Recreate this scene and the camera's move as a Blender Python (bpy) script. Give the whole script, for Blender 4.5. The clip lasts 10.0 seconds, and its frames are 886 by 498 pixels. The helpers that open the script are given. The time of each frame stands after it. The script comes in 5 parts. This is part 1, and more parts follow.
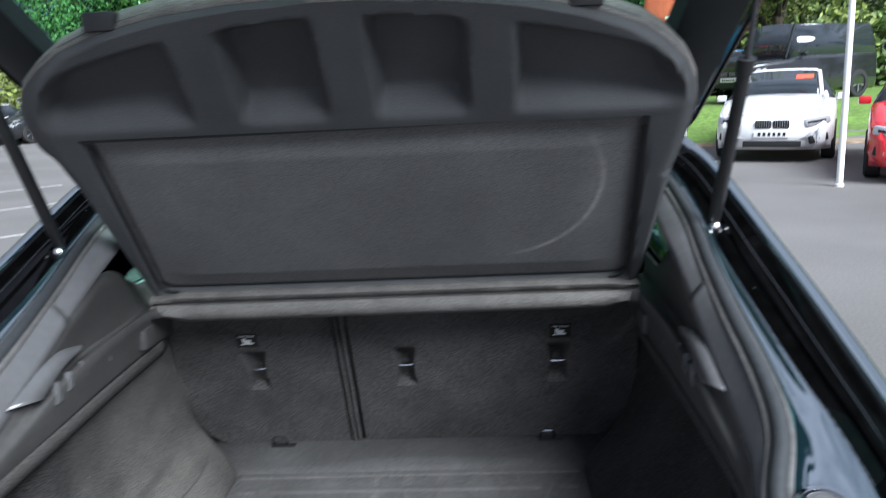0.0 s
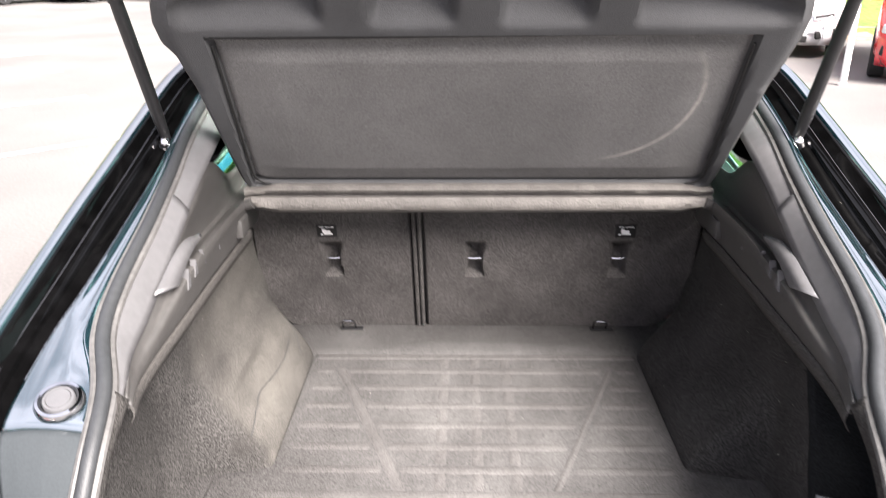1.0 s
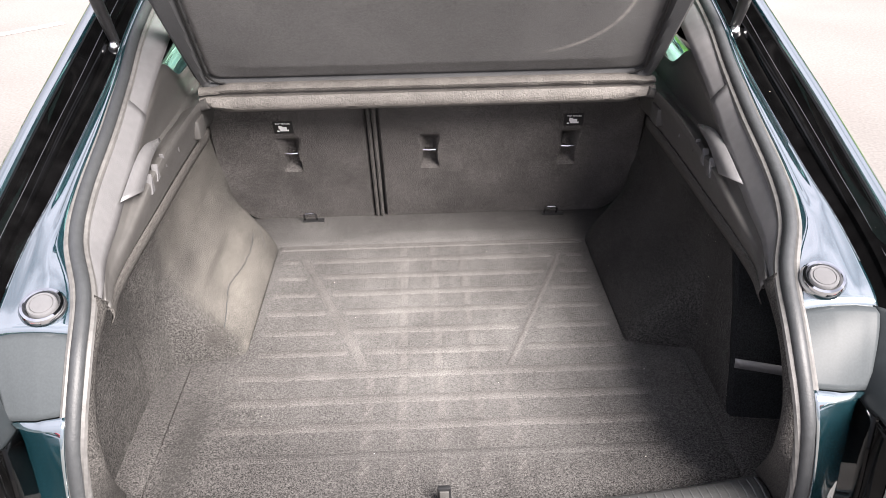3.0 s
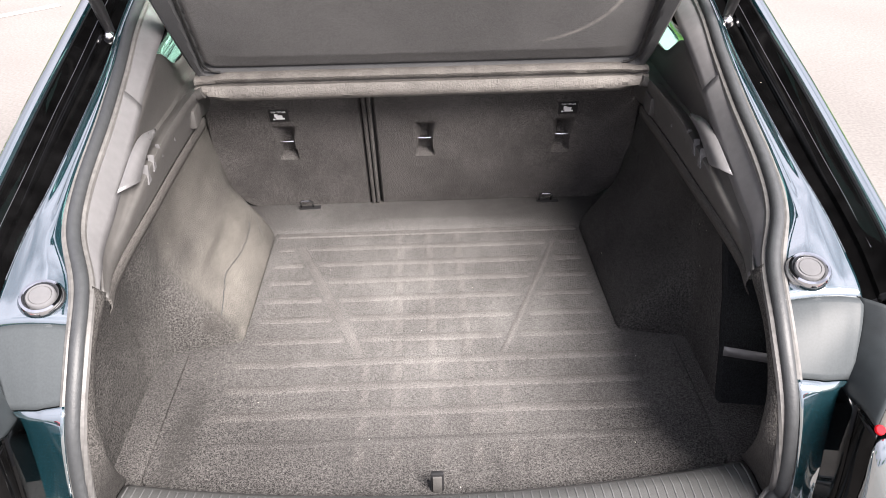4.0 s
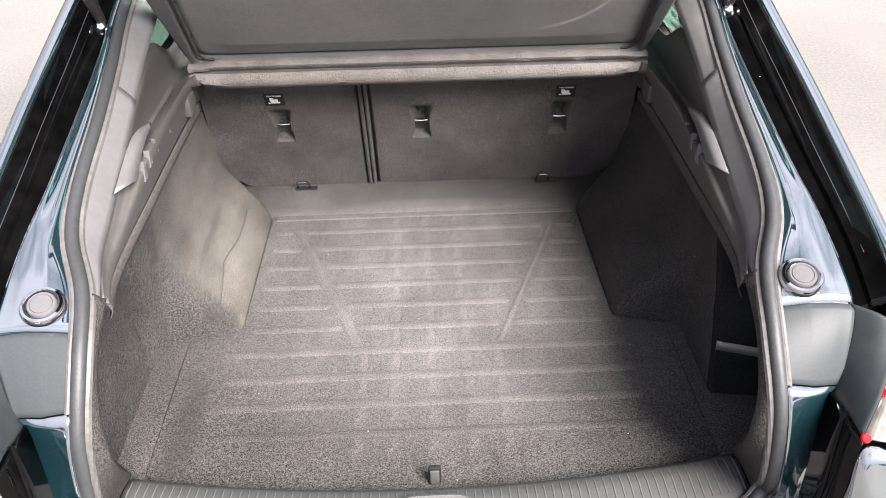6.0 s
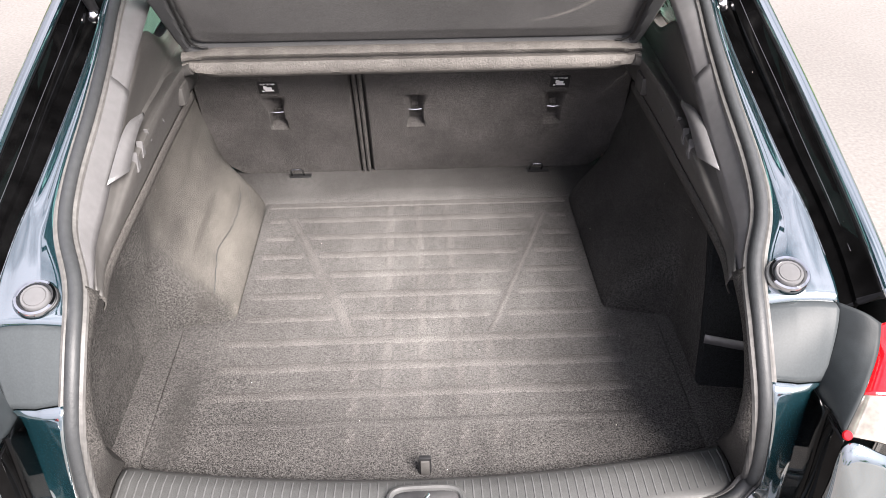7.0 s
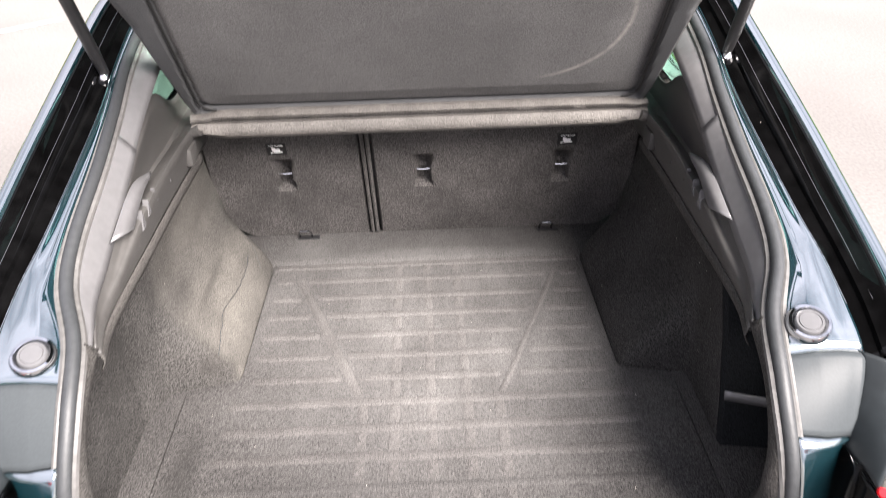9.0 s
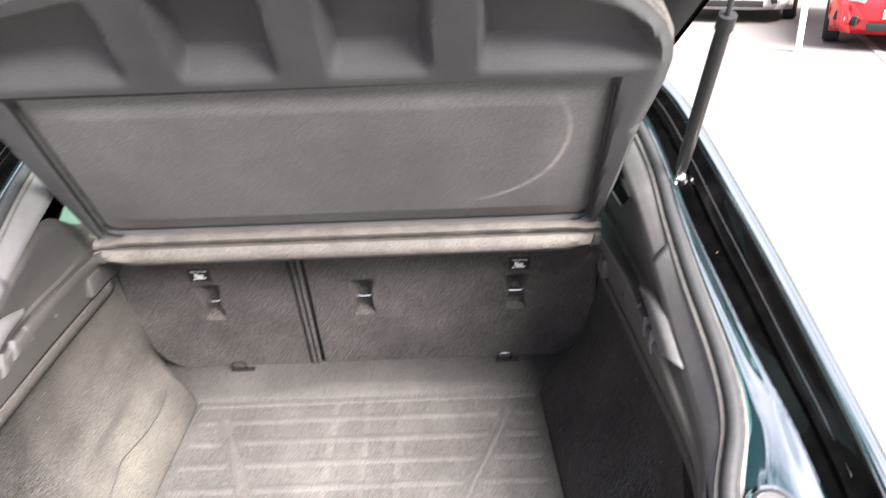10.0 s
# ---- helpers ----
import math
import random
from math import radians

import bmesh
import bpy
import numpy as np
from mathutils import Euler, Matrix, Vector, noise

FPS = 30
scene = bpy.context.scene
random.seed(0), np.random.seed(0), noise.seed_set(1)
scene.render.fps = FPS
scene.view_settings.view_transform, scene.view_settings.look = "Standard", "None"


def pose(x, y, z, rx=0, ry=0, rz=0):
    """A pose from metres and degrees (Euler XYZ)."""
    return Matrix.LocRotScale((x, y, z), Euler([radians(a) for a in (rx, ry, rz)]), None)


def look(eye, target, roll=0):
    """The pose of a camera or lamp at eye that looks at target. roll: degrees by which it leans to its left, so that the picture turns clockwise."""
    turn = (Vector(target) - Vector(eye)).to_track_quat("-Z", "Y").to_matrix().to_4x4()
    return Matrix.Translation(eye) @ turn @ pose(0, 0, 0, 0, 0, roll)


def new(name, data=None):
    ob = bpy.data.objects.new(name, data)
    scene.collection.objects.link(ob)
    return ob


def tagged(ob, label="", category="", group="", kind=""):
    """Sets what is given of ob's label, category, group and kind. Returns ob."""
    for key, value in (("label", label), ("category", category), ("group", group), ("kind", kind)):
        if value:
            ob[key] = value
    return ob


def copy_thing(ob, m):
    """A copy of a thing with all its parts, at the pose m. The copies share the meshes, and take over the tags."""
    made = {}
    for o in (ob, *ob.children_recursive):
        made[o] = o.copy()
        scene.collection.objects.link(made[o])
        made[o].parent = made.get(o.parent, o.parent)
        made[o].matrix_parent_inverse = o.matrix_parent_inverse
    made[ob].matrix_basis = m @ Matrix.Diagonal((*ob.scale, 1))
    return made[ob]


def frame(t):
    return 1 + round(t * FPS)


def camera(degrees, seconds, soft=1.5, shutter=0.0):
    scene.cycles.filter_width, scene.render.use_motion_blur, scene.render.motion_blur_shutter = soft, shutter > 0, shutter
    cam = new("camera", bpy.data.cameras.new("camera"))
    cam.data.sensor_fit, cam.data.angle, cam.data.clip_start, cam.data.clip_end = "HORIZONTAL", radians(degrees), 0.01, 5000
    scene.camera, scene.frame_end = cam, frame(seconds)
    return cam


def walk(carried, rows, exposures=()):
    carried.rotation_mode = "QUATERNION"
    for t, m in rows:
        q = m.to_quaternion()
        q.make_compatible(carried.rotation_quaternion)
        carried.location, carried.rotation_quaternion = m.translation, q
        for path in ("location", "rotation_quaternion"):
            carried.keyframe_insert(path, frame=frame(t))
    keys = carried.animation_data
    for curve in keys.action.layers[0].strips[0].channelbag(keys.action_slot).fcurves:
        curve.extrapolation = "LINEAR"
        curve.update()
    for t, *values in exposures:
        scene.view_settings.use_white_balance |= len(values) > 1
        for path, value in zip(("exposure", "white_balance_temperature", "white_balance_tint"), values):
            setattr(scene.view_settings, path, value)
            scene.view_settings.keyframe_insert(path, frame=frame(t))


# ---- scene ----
cam = camera(61.2, 10.0, soft=0.7, shutter=0.5)
PATH = [
    (0, (0.199, -0.802, 1.564), (0.101, 1.145, 1.118), -2.8),
    (0.5, (0.016, -0.847, 1.603), (-0.103, 1.057, 1.003), -2.4),
    (1, (-0.034, -0.878, 1.629), (-0.085, 0.977, 0.885), -0.5),
    (1.5, (-0.033, -0.915, 1.641), (0.004, 0.877, 0.753), 0.1),
    (2, (-0.027, -0.928, 1.65), (0.027, 0.809, 0.66), -0.5),
    (2.5, (-0.025, -0.936, 1.671), (0.021, 0.786, 0.655), -1.0),
    (4, (-0.008, -0.947, 1.715), (0.039, 0.74, 0.641), -1.0),
    (4.5, (-0.009, -0.958, 1.719), (0.036, 0.716, 0.625), -1.2),
    (5, (-0.012, -0.949, 1.734), (0.029, 0.708, 0.615), -1.4),
    (5.5, (-0.01, -0.921, 1.766), (0.035, 0.716, 0.618), -1.3),
    (7, (0.003, -0.898, 1.818), (0.063, 0.684, 0.595), -0.3),
    (7.5, (-0.001, -0.916, 1.823), (0.064, 0.664, 0.599), -0.2),
    (8, (-0.001, -0.931, 1.825), (0.07, 0.648, 0.599), -0.2),
    (8.5, (-0.003, -0.925, 1.817), (0.059, 0.676, 0.619), -0.6),
    (9, (0.012, -0.892, 1.777), (0.045, 0.798, 0.708), -1.6),
    (9.5, (0.09, -0.79, 1.75), (0.075, 0.972, 0.803), -1.7),
    (10, (0.196, -0.694, 1.733), (0.204, 1.129, 0.911), -2.0),
]
EXPOSURES = [(0.0, 0.35, 5450, 2), (0.25, 0.7, 5950, 6), (0.5, 1.45, 6400, 10), (0.8, 1.7, 6450, 10), (1.2, 1.76, 6500, 10), (2.0, 1.68, 6500, 10), (8.5, 1.57, 6500, 10), (9.0, 1.68, 6500, 10), (9.5, 1.92, 6500, 10), (10.0, 2.0, 6500, 10)]
walk(cam, [(t, look(eye, target, roll)) for t, eye, target, roll in PATH], EXPOSURES)

# ---- sky and sun ----
SUN_ELEV, SUN_AZ = radians(43), radians(142)   # azimuth clockwise from straight ahead: from the right, a little behind
world = bpy.data.worlds.new("sky")
scene.world = world
world.use_nodes = True
wn, wl = world.node_tree.nodes, world.node_tree.links
bg = wn["Background"]
sky = wn.new("ShaderNodeTexSky")
sky.sky_type, sky.sun_disc = "NISHITA", False
sky.sun_elevation, sky.sun_rotation = SUN_ELEV, SUN_AZ
sky.air_density, sky.dust_density = 1.0, 2.0
wc = wn.new("ShaderNodeTexCoord")
wm = wn.new("ShaderNodeMapping")
wm.inputs["Scale"].default_value = (1.0, 1.0, 2.2)
cloud = wn.new("ShaderNodeTexNoise")
cloud.inputs["Scale"].default_value, cloud.inputs["Detail"].default_value = 2.3, 7
cr = wn.new("ShaderNodeValToRGB")
cr.color_ramp.elements[0].position, cr.color_ramp.elements[1].position = 0.30, 0.56
mixc = wn.new("ShaderNodeMix")
mixc.data_type = "RGBA"
wl.new(wc.outputs["Generated"], wm.inputs["Vector"])
wl.new(wm.outputs["Vector"], cloud.inputs["Vector"])
wl.new(cloud.outputs["Fac"], cr.inputs["Fac"])
wz = wn.new("ShaderNodeSeparateXYZ")
wl.new(wc.outputs["Generated"], wz.inputs[0])
haze = wn.new("ShaderNodeMapRange")
haze.interpolation_type = "SMOOTHSTEP"
for nm_, val_ in (("From Min", 0.58), ("From Max", 0.92), ("To Min", 1.0), ("To Max", 0.0)):
    haze.inputs[nm_].default_value = val_
wl.new(wz.outputs["Z"], haze.inputs["Value"])
cover = wn.new("ShaderNodeMath")
cover.operation = "MAXIMUM"
wl.new(cr.outputs["Color"], cover.inputs[0])
wl.new(haze.outputs["Result"], cover.inputs[1])
wl.new(cover.outputs[0], mixc.inputs["Factor"])
wl.new(sky.outputs["Color"], mixc.inputs["A"])
# thin cloud, brightest overhead and towards the sun
glow = wn.new("ShaderNodeVectorMath")
glow.operation = "DOT_PRODUCT"
glow.inputs[1].default_value = (0.22, -0.22, 0.95)
nrm = wn.new("ShaderNodeVectorMath")
nrm.operation = "NORMALIZE"
wl.new(wc.outputs["Generated"], nrm.inputs[0])
wl.new(nrm.outputs["Vector"], glow.inputs[0])
halo = wn.new("ShaderNodeMapRange")
halo.interpolation_type = "SMOOTHSTEP"
for nm_, val_ in (("From Min", -0.1), ("From Max", 0.95), ("To Min", 10.0), ("To Max", 22.0)):
    halo.inputs[nm_].default_value = val_
wl.new(glow.outputs["Value"], halo.inputs["Value"])
white_cloud = wn.new("ShaderNodeVectorMath")
white_cloud.operation = "SCALE"
white_cloud.inputs[0].default_value = (0.97, 0.945, 1.10)
wl.new(halo.outputs["Result"], white_cloud.inputs["Scale"])
wl.new(white_cloud.outputs["Vector"], mixc.inputs["B"])
wl.new(mixc.outputs["Result"], bg.inputs["Color"])
bg.inputs["Strength"].default_value = 0.031

sun = new("sun", bpy.data.lights.new("sun", "SUN"))
sun.data.energy, sun.data.angle, sun.data.color = 8.5, radians(37), (1.0, 0.92, 0.875)
sun_dir = Vector((math.sin(SUN_AZ) * math.cos(SUN_ELEV), math.cos(SUN_AZ) * math.cos(SUN_ELEV), math.sin(SUN_ELEV)))
sun.matrix_world = look(sun_dir * 40, (0, 0, 0))


# ---- materials ----
def mat(name, base, rough=0.5, metal=0.0, var=0.0, scale=40.0, bump=0.0, bscale=None, coat=0.0, big=0.0, bigscale=3.0, spec=0.5, fleck=0.0, coat_ior=1.5, mid=0.0):
    """A surface with grain (var at scale), broad stains (big at bigscale) and relief (bump at bscale)."""
    m = bpy.data.materials.new(name)
    m.use_nodes = True
    n, l = m.node_tree.nodes, m.node_tree.links
    b = n["Principled BSDF"]
    b.inputs["Base Color"].default_value = (*base, 1)
    b.inputs["Roughness"].default_value = rough
    b.inputs["Metallic"].default_value = metal
    b.inputs["Coat Weight"].default_value = coat
    b.inputs["Coat Roughness"].default_value = 0.03
    b.inputs["Coat IOR"].default_value = coat_ior
    b.inputs["Specular IOR Level"].default_value = spec
    tc = n.new("ShaderNodeTexCoord")
    last = None
    for amount, sc, detail in ((var, scale, 4), (mid, 210, 2), (big, bigscale, 5)):
        if not amount:
            continue
        t = n.new("ShaderNodeTexNoise")
        t.inputs["Scale"].default_value, t.inputs["Detail"].default_value = sc, detail
        l.new(tc.outputs["Object"], t.inputs["Vector"])
        r = n.new("ShaderNodeMapRange")
        tight = 0.16 if sc > 200 else 0.2
        r.inputs["From Min"].default_value, r.inputs["From Max"].default_value = 0.5 - tight, 0.5 + tight
        r.inputs["To Min"].default_value, r.inputs["To Max"].default_value = 1 - amount, 1 + amount
        l.new(t.outputs["Fac"], r.inputs["Value"])
        mul = n.new("ShaderNodeVectorMath")
        mul.operation = "SCALE"
        if last is None:
            mul.inputs[0].default_value = base
        else:
            l.new(last, mul.inputs[0])
        l.new(r.outputs["Result"], mul.inputs["Scale"])
        last = mul.outputs["Vector"]
    if fleck:
        v = n.new("ShaderNodeTexVoronoi")
        v.inputs["Scale"].default_value = 46
        l.new(tc.outputs["Object"], v.inputs["Vector"])
        lt = n.new("ShaderNodeMath")
        lt.operation, lt.inputs[1].default_value = "LESS_THAN", 0.055
        l.new(v.outputs["Distance"], lt.inputs[0])
        sep = n.new("ShaderNodeSeparateColor")
        l.new(v.outputs["Color"], sep.inputs["Color"])
        gt = n.new("ShaderNodeMath")
        gt.operation, gt.inputs[1].default_value = "GREATER_THAN", 0.93
        l.new(sep.outputs["Red"], gt.inputs[0])
        an = n.new("ShaderNodeMath")
        an.operation = "MULTIPLY"
        l.new(lt.outputs[0], an.inputs[0])
        l.new(gt.outputs[0], an.inputs[1])
        mx = n.new("ShaderNodeMix")
        mx.data_type = "RGBA"
        l.new(an.outputs[0], mx.inputs["Factor"])
        l.new(last, mx.inputs["A"])
        mx.inputs["B"].default_value = (fleck, fleck * 0.95, fleck * 0.85, 1)
        last = mx.outputs["Result"]
    if last is not None:
        l.new(last, b.inputs["Base Color"])
    if bump:
        t = n.new("ShaderNodeTexNoise")
        t.inputs["Scale"].default_value, t.inputs["Detail"].default_value = bscale or scale, 3
        l.new(tc.outputs["Object"], t.inputs["Vector"])
        bp = n.new("ShaderNodeBump")
        bp.inputs["Strength"].default_value, bp.inputs["Distance"].default_value = min(1, bump), 0.004
        l.new(t.outputs["Fac"], bp.inputs["Height"])
        l.new(bp.outputs["Normal"], b.inputs["Normal"])
    return m


M = dict(
    carpet=mat("grey_boot_carpet", (0.045, 0.043, 0.042), 0.95, var=0.8, scale=390, bump=0.9, bscale=390, big=0.15, bigscale=6, spec=0.15, fleck=0.6, mid=0.25),
    # paler than the carpet: wear, and light on the relief put into the colour
    carpet_worn_lit=mat("worn_lit_carpet_ridge", (0.055, 0.052, 0.0505), 0.95, var=0.8, scale=390, bump=0.9, bscale=390, big=0.25, bigscale=9, spec=0.15, mid=0.25),
    lining=mat("side_lining_felt", (0.039, 0.0375, 0.036), 0.95, var=0.8, scale=400, bump=0.8, bscale=400, big=0.25, bigscale=5, spec=0.12, fleck=0.5, mid=0.25),
    seat=mat("seat_back_felt", (0.066, 0.062, 0.060), 0.9, var=0.9, scale=470, bump=0.8, bscale=470, big=0.25, bigscale=7, spec=0.25, mid=0.22),
    shelf=mat("shelf_moulding", (0.052, 0.053, 0.055), 0.75, var=0.2, scale=650, bump=0.35, bscale=420, big=0.15, bigscale=6, spec=0.35),
    shelf_rim=mat("shelf_soft_edge", (0.115, 0.108, 0.100), 0.6, var=0.35, scale=380, bump=0.7, bscale=240, big=0.2, bigscale=18, spec=0.3),
    trim=mat("grey_trim_plastic", (0.108, 0.107, 0.110), 0.27, spec=0.9, var=0.06, scale=60, bump=0.15, bscale=600, big=0.1, bigscale=5),
    trim_dark=mat("dark_trim_plastic", (0.058, 0.056, 0.054), 0.48, var=0.1, scale=60, bump=0.2, bscale=600, big=0.12, bigscale=6),
    black_plastic=mat("black_plastic", (0.012, 0.012, 0.013), 0.45, var=0.2, scale=80, bump=0.1, bscale=500),
    housing=mat("lamp_housing_plastic", (0.012, 0.015, 0.017), 0.6, var=0.15, scale=50, bump=0.06, bscale=400, spec=0.25),
    rubber=mat("rubber_seal", (0.025, 0.027, 0.029), 0.55, var=0.15, scale=90, bump=0.15, bscale=300),
    rubber_lip=mat("dusty_seal_lip", (0.075, 0.073, 0.071), 0.55, var=0.2, scale=90, big=0.2, bigscale=12, bump=0.15, bscale=300),
    paint=mat("teal_metallic_paint", (0.004, 0.025, 0.033), 0.35, metal=0.45, coat=1.0, coat_ior=4.2, var=0.12, scale=900),
    satin=mat("satin_panel_paint", (0.038, 0.043, 0.046), 0.40, spec=0.12, var=0.06, scale=300),
    gutter=mat("dusty_gutter_paint", (0.0018, 0.0018, 0.0019), 0.04, spec=0.14, var=0.4, scale=30, big=0.4, bigscale=9, fleck=0.25),
    chrome=mat("bright_metal", (0.75, 0.75, 0.76), 0.18, metal=1.0, var=0.06, scale=30),
    steel=mat("strut_rod_steel", (0.10, 0.10, 0.11), 0.3, metal=0.8),
    ring=mat("worn_ring_steel", (0.34, 0.34, 0.35), 0.22, metal=1.0, var=0.5, scale=120),
    white=mat("white_print", (0.8, 0.8, 0.8), 0.6),
    buffer_gloss=mat("gloss_buffer_ring", (0.45, 0.46, 0.48), 0.05, metal=1.0, var=0.05, scale=60),
    cap=mat("button_cap_rubber", (0.085, 0.085, 0.088), 0.3, var=0.08, scale=60, bump=0.1, bscale=300),
    black=mat("matt_black", (0.006, 0.006, 0.006), 0.7, var=0.2, scale=60),
    sill=mat("sill_plate_plastic", (0.056, 0.057, 0.057), 0.40, var=0.08, scale=70, bump=0.15, bscale=500, big=0.1, bigscale=7),
    rib=mat("sill_rib_plastic", (0.074, 0.075, 0.076), 0.45, var=0.12, scale=90, bump=0.1, bscale=500),
    asphalt=mat("pale_worn_tarmac", (0.126, 0.119, 0.113), 0.9, var=0.16, scale=55, bump=0.2, bscale=70, big=0.16, bigscale=0.5),
    line=mat("worn_line_paint", (0.31, 0.30, 0.29), 0.8, var=0.3, scale=14, bump=0.2, bscale=60),
    grass=mat("mown_grass", (0.10, 0.17, 0.025), 0.9, var=0.4, scale=9, big=0.2, bigscale=0.6, bump=0.6, bscale=30),
    bark=mat("tree_bark", (0.09, 0.07, 0.05), 0.95, var=0.4, scale=9, bump=0.8, bscale=14),
    soil=mat("verge_soil", (0.20, 0.15, 0.10), 0.95, var=0.4, scale=6, bump=0.5, bscale=20),
    white_paint=mat("white_car_paint", (0.78, 0.78, 0.78), 0.25, coat=0.8, var=0.04, scale=5),
    red_paint=mat("red_car_paint", (0.55, 0.012, 0.02), 0.25, coat=0.8, var=0.08, scale=5),
    dark_paint=mat("dark_car_paint", (0.012, 0.013, 0.015), 0.25, coat=0.8, var=0.1, scale=5),
    silver_paint=mat("silver_car_paint", (0.45, 0.47, 0.48), 0.3, metal=0.3, coat=0.6, var=0.05, scale=5),
    blue_paint=mat("blue_car_paint", (0.03, 0.10, 0.22), 0.25, coat=0.8, var=0.05, scale=5),
    car_glass=mat("dark_car_window", (0.02, 0.025, 0.03), 0.06, var=0.1, scale=4, spec=0.8),
    tyre=mat("tyre_rubber", (0.018, 0.018, 0.018), 0.85, var=0.2, scale=30, bump=0.3, bscale=90),
    rim=mat("alloy_rim", (0.5, 0.5, 0.52), 0.3, metal=0.9, var=0.08, scale=20),
    lamp_glass=mat("headlamp_glass", (0.55, 0.57, 0.6), 0.1, metal=0.4, var=0.1, scale=30),
    pole=mat("white_pole_paint", (0.8, 0.8, 0.78), 0.4, var=0.05, scale=20),
    flag_red=mat("red_flag_cloth", (0.70, 0.10, 0.05), 0.8, var=0.1, scale=20, big=0.1),
    flag_blue=mat("blue_flag_cloth", (0.03, 0.13, 0.50), 0.8, var=0.1, scale=20, big=0.1),
    flag_sky=mat("light_blue_flag_cloth", (0.10, 0.38, 0.75), 0.8, var=0.1, scale=20, big=0.1),
    sign_green=mat("green_sign_plate", (0.02, 0.42, 0.20), 0.5, var=0.05, scale=20),
    banner=mat("blue_banner_vinyl", (0.08, 0.38, 0.62), 0.6, var=0.08, scale=10),
)


def clear_mat(name, colour, rough=0.02, ior=1.45):
    m = bpy.data.materials.new(name)
    m.use_nodes = True
    b = m.node_tree.nodes["Principled BSDF"]
    b.inputs["Base Color"].default_value = (*colour, 1)
    b.inputs["Roughness"].default_value = rough
    b.inputs["IOR"].default_value = ior
    b.inputs["Transmission Weight"].default_value = 1.0
    return m


M["shelf_fabric"] = mat("shelf_panel_fabric", (0.120, 0.118, 0.117), 0.85, var=0.35, scale=600, bump=0.4, bscale=600, big=0.12, bigscale=7, spec=0.3)
def weave_and_scuff(m):
    """Fine cross weave, and one pale curved scuff, in the panel's own (x, s) plane."""
    n, l = m.node_tree.nodes, m.node_tree.links
    b = n["Principled BSDF"]
    src = b.inputs["Base Color"].links[0].from_socket
    tc = n.new("ShaderNodeTexCoord")
    mp = n.new("ShaderNodeMapping")
    mp.inputs["Scale"].default_value = (220, 900, 900)
    l.new(tc.outputs["Object"], mp.inputs["Vector"])
    t = n.new("ShaderNodeTexNoise")
    t.inputs["Scale"].default_value, t.inputs["Detail"].default_value = 1.0, 2
    l.new(mp.outputs["Vector"], t.inputs["Vector"])
    r = n.new("ShaderNodeMapRange")
    for k, v in (("From Min", .35), ("From Max", .65), ("To Min", .78), ("To Max", 1.25)):
        r.inputs[k].default_value = v
    l.new(t.outputs["Fac"], r.inputs["Value"])
    sc = n.new("ShaderNodeVectorMath")
    sc.operation = "SCALE"
    l.new(src, sc.inputs[0])
    l.new(r.outputs["Result"], sc.inputs["Scale"])
    d = n.new("ShaderNodeVectorMath")
    d.operation = "DISTANCE"
    l.new(tc.outputs["Object"], d.inputs[0])
    d.inputs[1].default_value = SCUFF_C
    ring = n.new("ShaderNodeMath")
    ring.operation, ring.inputs[1].default_value = "SUBTRACT", SCUFF_R
    l.new(d.outputs["Value"], ring.inputs[0])
    ab = n.new("ShaderNodeMath")
    ab.operation = "ABSOLUTE"
    l.new(ring.outputs[0], ab.inputs[0])
    band = n.new("ShaderNodeMapRange")
    for k, v in (("From Min", .0), ("From Max", .008), ("To Min", 1.0), ("To Max", 0.0)):
        band.inputs[k].default_value = v
    l.new(ab.outputs[0], band.inputs["Value"])
    sep = n.new("ShaderNodeSeparateXYZ")
    l.new(tc.outputs["Object"], sep.inputs[0])
    lo = n.new("ShaderNodeMapRange")
    for k, v in (("From Min", .25), ("From Max", .31), ("To Min", 0.0), ("To Max", 1.0)):
        lo.inputs[k].default_value = v
    l.new(sep.outputs["X"], lo.inputs["Value"])
    hi = n.new("ShaderNodeMapRange")
    for k, v in (("From Min", 1.33), ("From Max", 1.46), ("To Min", 1.0), ("To Max", 0.1)):
        hi.inputs[k].default_value = v
    l.new(sep.outputs["Z"], hi.inputs["Value"])
    pt = n.new("ShaderNodeTexNoise")
    pt.inputs["Scale"].default_value = 60
    l.new(tc.outputs["Object"], pt.inputs["Vector"])
    fac = band.outputs["Result"]
    for o in (lo.outputs["Result"], hi.outputs["Result"], pt.outputs["Fac"]):
        mu = n.new("ShaderNodeMath")
        mu.operation, mu.use_clamp = "MULTIPLY", True
        l.new(fac, mu.inputs[0])
        l.new(o, mu.inputs[1])
        fac = mu.outputs[0]
    mx = n.new("ShaderNodeMix")
    mx.data_type = "RGBA"
    l.new(fac, mx.inputs["Factor"])
    l.new(sc.outputs["Vector"], mx.inputs["A"])
    mx.inputs["B"].default_value = (0.36, 0.34, 0.31, 1)
    l.new(mx.outputs["Result"], b.inputs["Base Color"])


